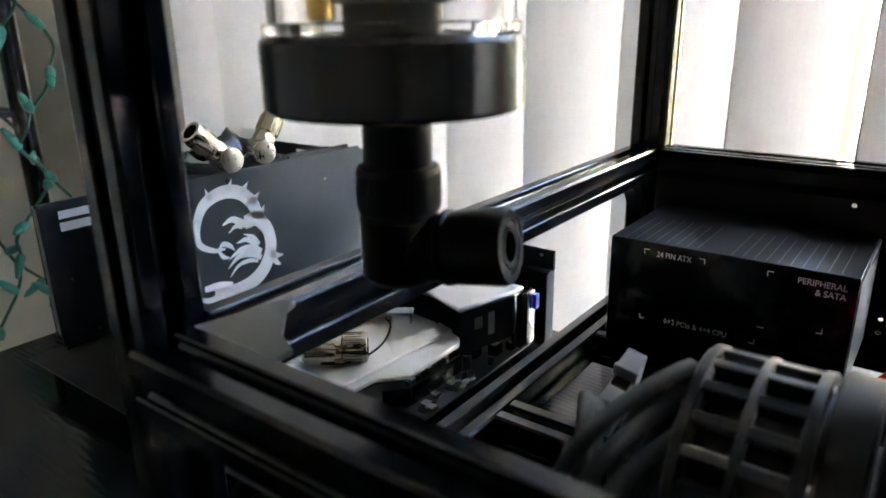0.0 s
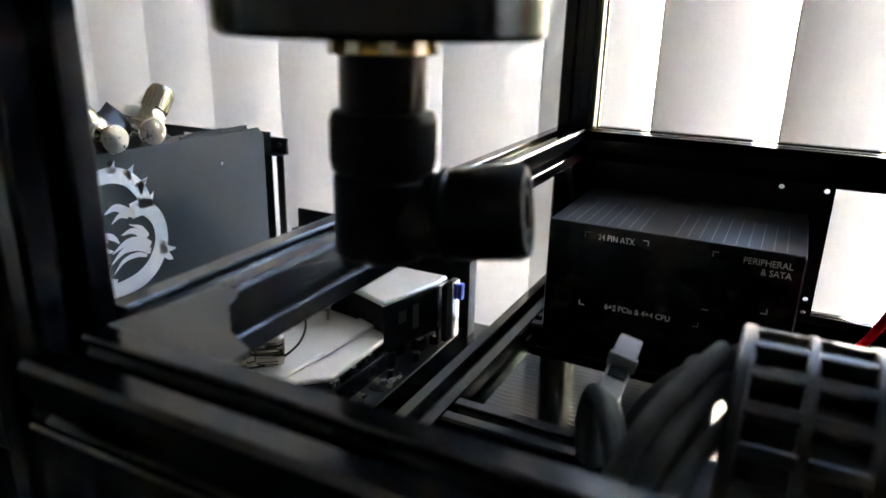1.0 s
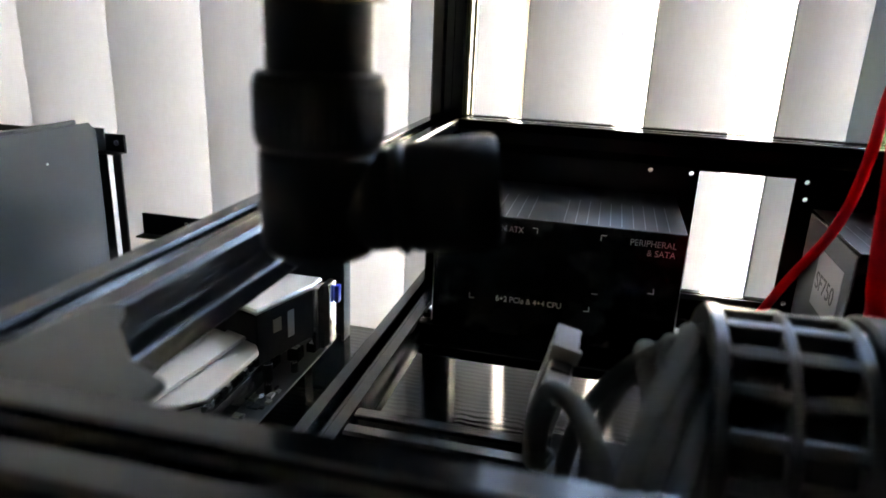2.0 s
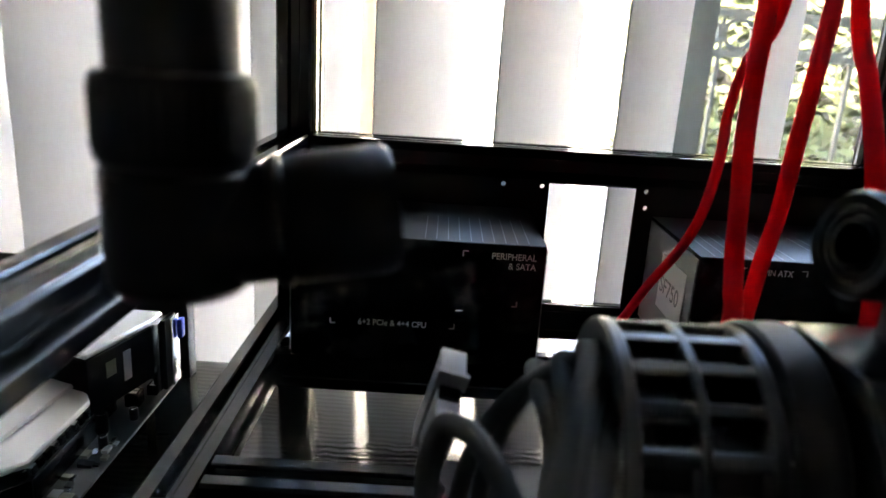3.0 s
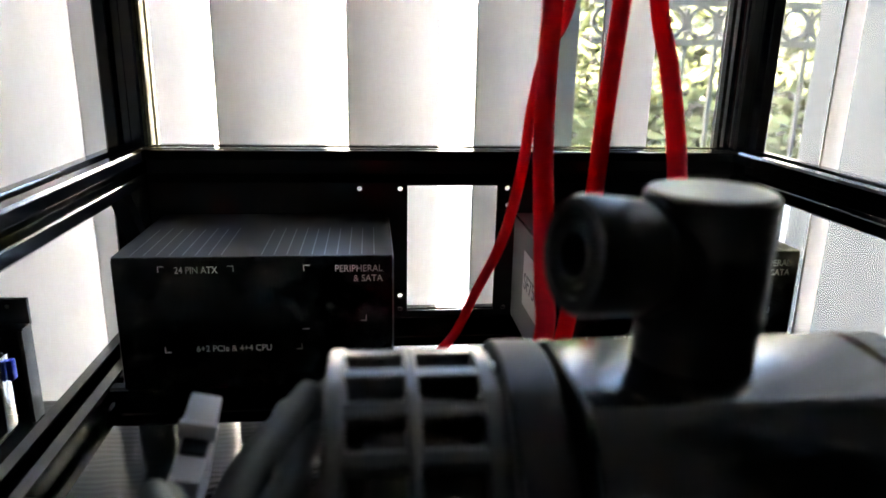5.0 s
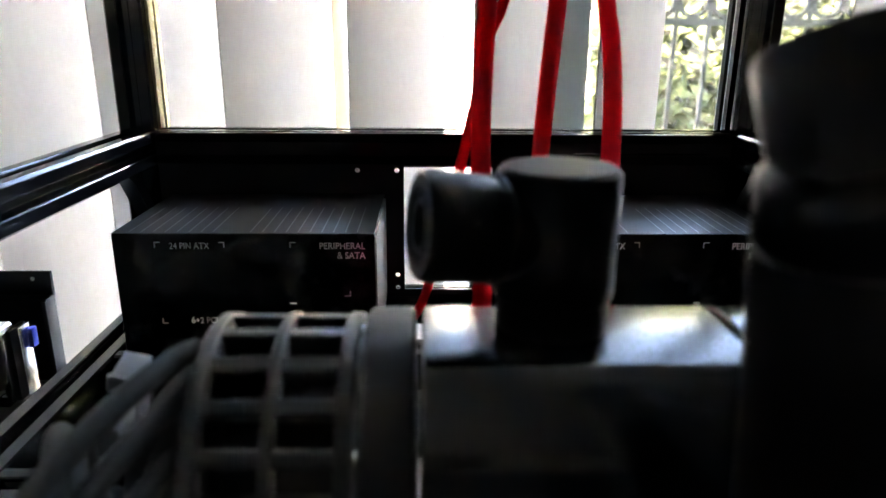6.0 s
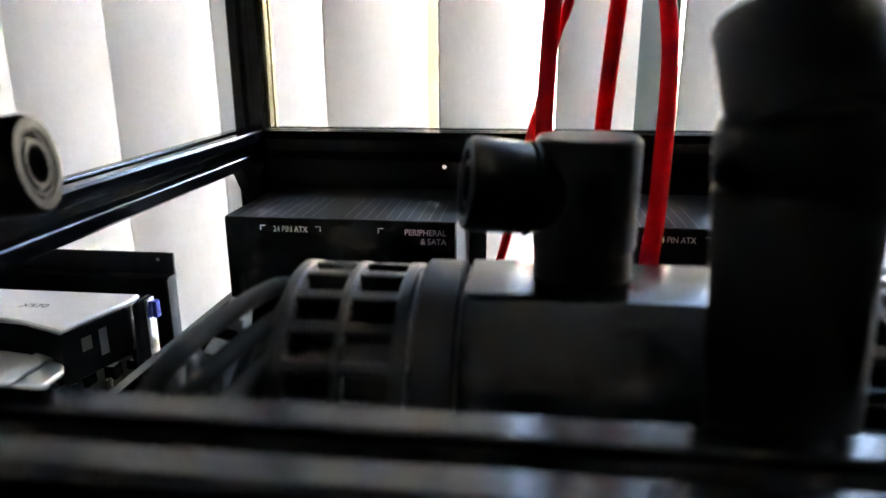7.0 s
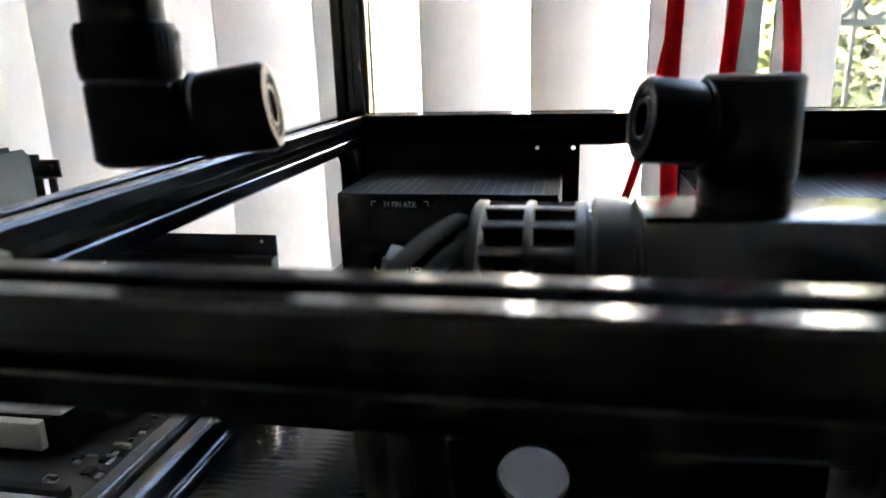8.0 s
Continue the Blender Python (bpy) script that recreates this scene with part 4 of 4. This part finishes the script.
def emblem(parent, x, yc, zc, s):
    """Pale swirling crescent mark printed on the plate, as plain tapered arcs and spikes."""
    def put(u, v):
        return (x, yc + s * 0.95 * u + 0.005 * v, zc + s * 1.08 * v - 0.008 * u)

    def band(pts, w0, w1, wm):
        bm = bmesh.new()
        prev = None
        n = len(pts)
        for i, p in enumerate(pts):
            d = Vector(pts[min(i + 1, n - 1)]) - Vector(pts[max(i - 1, 0)])
            d = Vector((-d.y, d.x)).normalized()
            u = i / (n - 1)
            w = w0 * (1 - u) + w1 * u + wm * math.sin(math.pi * u)
            q = [bm.verts.new(put(p[0] + k * d.x * w, p[1] + k * d.y * w)) for k in (-1, 1)]
            if prev:
                bm.faces.new((prev[0], prev[1], q[1], q[0]))
            prev = q
        return bm
    def curve(pts, n=6):
        return [(q.x, q.y) for q in smooth_path([(u, v, 0) for u, v in pts], n)]
    tail = [(-0.36, -0.1), (-0.62, -0.12), (-0.92, 0.0), (-0.97, 0.3), (-0.8, 0.66), (-0.4, 0.86), (0.0, 0.85), (0.3, 0.66), (0.42, 0.42)]
    mk = part("emblem", band(curve(tail), 0.02, 0.14, 0.02), M_EMBLEM, parent, "pale swirling crescent mark")
    body = [(0.1, 0.34), (0.38, 0.4), (0.66, 0.2), (0.74, -0.14), (0.58, -0.5), (0.26, -0.74), (-0.16, -0.86), (-0.6, -0.9)]
    part("stroke", band(curve(body), 0.12, 0.1, 0.03), M_EMBLEM, mk)
    for pts, w0, w1, wm in (([(-0.28, -0.3), (0.0, -0.14), (0.3, -0.12), (0.5, -0.2)], 0.005, 0.06, 0.03), ([(-0.3, -0.46), (-0.05, -0.26), (0.25, -0.22), (0.5, -0.3)], 0.005, 0.05, 0.03),
                            ([(-0.26, -0.62), (-0.06, -0.42), (0.2, -0.34), (0.42, -0.36)], 0.005, 0.03, 0.02), ([(-0.1, -0.02), (0.15, 0.04), (0.4, -0.08)], 0.005, 0.05, 0.02),
                            ([(0.06, 0.14), (0.3, 0.08), (0.44, -0.06)], 0.005, 0.05, 0.01), ([(-0.42, 0.3), (-0.2, 0.4), (0.02, 0.34), (0.16, 0.3)], 0.01, 0.06, 0.03),
                            ([(-0.28, 0.16), (-0.12, 0.28), (0.04, 0.28)], 0.005, 0.05, 0.01), ([(0.74, -0.2), (0.86, -0.28), (1.06, -0.28)], 0.07, 0.01, 0.02), ([(0.76, -0.26), (0.88, -0.4), (1.0, -0.46)], 0.07, 0.01, 0.02),
                            ([(-0.5, -0.1), (-0.4, -0.02), (-0.24, -0.06), (-0.14, -0.14)], 0.01, 0.01, 0.04), ([(-0.5, -0.14), (-0.4, -0.24), (-0.26, -0.26)], 0.03, 0.01, 0.02),
                            ([(-0.2, -0.78), (-0.5, -0.74), (-0.82, -0.78)], 0.09, 0.05, 0.0), ([(-0.5, -0.94), (-0.74, -0.98), (-0.96, -0.92)], 0.06, 0.02, 0.01)):
        part("stroke", band(curve(pts), w0, w1, wm), M_EMBLEM, mk)
    for u, v, du, dv in ((-0.68, 0.72, -0.1, 0.2), (-0.26, 0.9, 0.06, 0.2), (0.04, 0.86, 0.14, 0.2), (0.26, 0.68, 0.2, 0.2), (0.46, 0.42, 0.12, 0.24), (-0.94, 0.36, -0.16, 0.02)):
        bm = bmesh.new()
        bm.faces.new([bm.verts.new(put(*q)) for q in ((u - dv * 0.35, v + du * 0.35), (u + du, v + dv), (u + dv * 0.35, v - du * 0.35))])
        part("spike", bm, M_EMBLEM, mk)


def graphics_card(x, y0, y1, z0, z1, plate, label, marked):
    g = thing("graphics_card", label, "graphics card", "graphics cards", m=pose(x, y0, z0))
    c = 0.006
    pts = [(y0, z0), (y1, z0), (y1, z1 - c), (y1 - c, z1), (y0 + 0.002, z1 + (0.002 if marked else 0)), (y0, z1)]
    flat = Matrix(((0, 0, 1, 0), (1, 0, 0, 0), (0, 1, 0, 0), (0, 0, 0, 1)))
    bp = part("back_plate", prism(pts, 0.0016, m=Matrix.Translation((x - 0.0016, 0, 0)) @ flat, bevel=0.0004), plate, g)
    part("circuit_board", box(x - 0.0048, x - 0.0032, y0 + 0.003, y1 - 0.001, z0 - 0.004, z1 - 0.003), M_PCB, g)
    part("shroud", box(x - (0.042 if marked else 0.013), x - 0.005, y0 + 0.002, y1 - 0.004, z0 + 0.006, z1 - 0.004, 0.003), M_RUBBER if marked else M_STICKER, g)
    part("edge_trim", box(x - 0.0046, x - 0.0018, y0 - 0.001, y1 - 0.06, z1 - 0.0025, z1 - 0.0005), M_CHROME, g)
    part("contacts", box(x - 0.0046, x - 0.0034, y1 - 0.14, y1 - 0.05, 0.1037, z0 - 0.0039), M_BRASS, g)
    part("io_bracket", box(x - 0.041, x - 0.002, 0.4495, 0.4505, z0 + 0.002, z1 - 0.006), M_CHROME, g)
    for yy, zz in ((y1 - 0.0475, z1 - 0.0215), (y0 + 0.014, z0 + 0.046), (y0 + 0.026, z0 + 0.005)):
        part("screw", rod(0.0012, 0.0005, 0.0002, 14, pose(x + 0.0001, yy, zz, 0, 90, 0)), M_CHROME, bp)
    part("screw_hole", rod(0.0018, 0.0003, 0.0001, 14, pose(x + 0.0001, y0 + 0.078, z1 - 0.0055, 0, 90, 0)), M_RUBBER, bp)
    return g, bp


g, bp = graphics_card(-0.414, 0.2194, 0.4394, 0.1085, 0.218, M_GPU, "slate grey graphics card back with pale swirl emblem", True)
emblem(bp, -0.4137, 0.303, 0.1655, 0.0395)
part("link_strip", box(-0.4175, -0.4148, 0.357, 0.422, 0.218, 0.221, 0.0004), M_GPUDARK, g)
g2, bp2 = graphics_card(-0.4705, 0.191, 0.43, 0.1085, 0.2095, M_GPUDARK, "dark graphics card with pale unreadable lettering bars", False)
for z, h, w in ((0.2015, 0.0055, 0.03), (0.193, 0.006, 0.022)):
    part("lettering_bar", box(-0.4704, -0.4702, 0.2035, 0.2035 + w, z - 0.004, z - 0.004 + h), M_PRINT, bp2, "white bar of unreadable lettering")


def nickel_fitting(a, b, bend, r=0.0082):
    """Polished angled fitting: a ribbed socket, a ball joint and a capped side."""
    f = thing("nickel_fitting", "polished nickel angled tube fitting", "tube fitting", "nickel fittings", m=pose(*a))
    a, b = Vector(a), Vector(b)
    ln = (b - a).length
    m = along(a, b)
    part("socket", lathe([(0, 0), (r * 0.95, 0), (r, 0.0008), (r, ln * 0.3), (r * 0.93, ln * 0.34), (r * 0.93, ln * 0.4), (r * 1.03, ln * 0.44), (r * 1.03, ln * 0.92), (r * 0.95, ln), (r * 0.68, ln), (r * 0.66, ln * 0.6), (0, ln * 0.6)], 40, m), M_NICKEL, f)
    for k in range(22):
        t = 2 * math.pi * k / 22
        part("knurl", moved(box(-0.0005, 0.0005, 0, 0.0004, ln * 0.47, ln * 0.88), m @ Matrix.Rotation(t, 4, "Z") @ Matrix.Translation((0, r * 1.02, 0))), M_NICKEL, f)
    c = a - (b - a).normalized() * 0.002
    bd = Vector(bend).normalized()
    part("body", lathe([(0, -0.009), (r * 1.0, -0.009), (r * 1.08, -0.0082), (r * 1.08, 0.0102), (r * 1.0, 0.011), (0, 0.011)], 40, along(c, c + bd)), M_NICKEL, f)
    part("cap", lathe([(0, 0.0111), (r * 0.98, 0.0111), (r * 0.98, 0.0118), (r * 0.9, 0.0122), (0, 0.0117)], 40, along(c, c + bd)), M_BRUSH, f, "turned nickel end cap")


nickel_fitting((-0.4215, 0.3015, 0.2285), (-0.4215, 0.2775, 0.25), (1, -0.15, 0), 0.0085)
nickel_fitting((-0.424, 0.337, 0.2292), (-0.4275, 0.356, 0.2515), (1, -0.3, 0), 0.0085)
nickel_fitting((-0.2925, 0.2685, 0.1268), (-0.2722, 0.2842, 0.1272), (-0.62, -0.5, 0.1), 0.0094)

nickel_fitting((-0.316, 0.335, 0.125), (-0.306, 0.346, 0.1255), (-0.6, -0.6, 0.1), 0.0066)


def metal_clip():
    m = pose(-0.29, 0.3375, 0.1205, 0, 0, 35)
    k = thing("metal_clip", "small grey folded metal clip on the heat sink", "clip", m=m)
    part("plate", box(-0.009, 0.009, -0.005, 0.005, 0.0062, 0.0086, 0.0006), M_PLUG, k, m=m)
    for x in (-0.0082, 0.0062):
        part("leg", box(x, x + 0.002, -0.0045, 0.0045, 0, 0.0061, 0.0004), M_NICKEL, k, m=m)


def thin_wire():
    pts = [(-0.3015, 0.334, 0.1215), (-0.289, 0.325, 0.123), (-0.2795, 0.311, 0.1225), (-0.2745, 0.297, 0.1215), (-0.2735, 0.281, 0.1212), (-0.278, 0.268, 0.121), (-0.289, 0.26, 0.121)]
    w = thing("thin_wire", "thin dark wire looping round the nickel fitting", "wire", m=pose(*pts[0]))
    part("lead", tube(pts, 0.0007, 8, n=8), M_RUBBER, w)


metal_clip()
thin_wire()


def bag():
    """Crumpled clear bag on top of the card."""
    bm = bmesh.new()
    rows = []
    for i in range(9):
        row = []
        for j in range(15):
            u, v = i / 8, j / 14
            n = noise.noise(Vector((u * 4, v * 6, 2.0)))
            row.append(bm.verts.new((-0.45 + 0.03 * u, 0.267 + 0.088 * v, 0.2175 + (0.022 * math.sin(math.pi * u) + 0.012 * n) * math.sin(math.pi * (0.08 + 0.84 * v)) + 0.002)))
        rows.append(row)
    for p, q in zip(rows, rows[1:]):
        for k in range(14):
            bm.faces.new((p[k], p[k + 1], q[k + 1], q[k]))
    b = thing("plastic_bag", "crumpled clear plastic bag on the card edge", "bag", m=pose(-0.434, 0.31, 0.217))
    part("film", bm, M_PLASTIC_BAG, b)
    part("paper_tag", moved(box(-0.008, 0.008, -0.0002, 0.0002, 0, 0.014), pose(-0.443, 0.343, 0.2275, -10, 12, 60)), M_WHITE, b)


motherboard()
rear_frame()
bag()


# ---- wire rack with string lights ----
def rack():
    rx, ry = -1.06, 0.437
    r = thing("wire_rack", "black metal storage rack beside the desk", "rack", m=pose(rx, ry, ZF))
    for dx, dy in ((0, 0), (-0.5, 0), (0, -0.4), (-0.5, -0.4)):
        part("post", rod(0.0135, 1.75, 0.002, 24, Matrix.Translation((rx + dx, ry + dy, ZF))), M_ANOD, r)
    for z in (-0.4, 0.20, 0.85):
        part("shelf_rim", box(rx - 0.5, rx, ry - 0.004, ry + 0.004, z, z + 0.008), M_ANOD, r)
        part("shelf_rim", box(rx - 0.004, rx + 0.004, ry - 0.4, ry, z, z + 0.008), M_ANOD, r)
        for k in range(12):
            part("wire", box(rx - 0.5, rx, ry - 0.03 * (k + 1) - 0.0015, ry - 0.03 * (k + 1) + 0.0015, z + 0.005, z + 0.008), M_ANOD, r)
    s = thing("string_lights", "green wire string of small dark bulbs round a post", "string lights", m=pose(rx, ry, 0.2))
    rnd = random.Random(5)
    for w in range(3):
        pts = []
        for k in range(40):
            z = -0.15 + 0.026 * k
            a = k * 0.7 + w * 2
            rr = 0.022 + 0.012 * rnd.random()
            pts.append((rx + 0.012 + rr * math.cos(a) + (0.0, 0.045, -0.03)[w], ry - 0.02 + rr * math.sin(a) + (0.0, 0.02, -0.05)[w], z))
        part("wire", tube(pts, 0.0024, 6, n=5), M_STEM, s)
        for k in range(2, 40, 2):
            p = Vector(pts[k])
            d = Vector((rnd.uniform(-0.2, 1), rnd.uniform(-1, 0.2), rnd.uniform(-0.6, 1))).normalized()
            so = part("bulb_socket", lathe([(0, 0), (0.0045, 0), (0.0066, 0.004), (0.0062, 0.02), (0, 0.02)], 10, along(p, p + d)), M_BULB, s)
            part("bulb", lathe([(0, 0.02), (0.0048, 0.0201), (0.0052, 0.025), (0.0025, 0.035), (0, 0.037)], 10, along(p, p + d)), M_BULBBLUE if k % 2 else M_BULB, so)


rack()


# ---- loose connectors on the desk ----
def loose_connector(x, y, rz, white):
    m = pose(x, y, DZ, 0, 0, rz)
    k = thing("loose_connector", "small cable connector lying on the desk", "connector", "loose connectors", m=m)
    part("shell", box(-0.006, 0.006, -0.0035, 0.0035, 0.0001, 0.006, 0.0005), M_STICKER if white else M_PLUG, k, m=m)
    for i in range(4):
        part("pin", box(-0.0048 + 0.0027 * i, -0.0034 + 0.0027 * i, -0.0062, -0.0035, 0.0015, 0.0035), M_CHROME, k, m=m)
    part("lead", moved(tube([(0, 0.003, 0.003), (0.004, 0.012, 0.0025), (-0.002, 0.026, 0.0022), (0.006, 0.045, 0.002)], 0.0016, 8), m), M_RUBBER, k)


loose_connector(-0.2865, 0.155, 20, False)
loose_connector(-0.268, 0.16, -15, True)
loose_connector(-0.255, 0.164, 50, True)
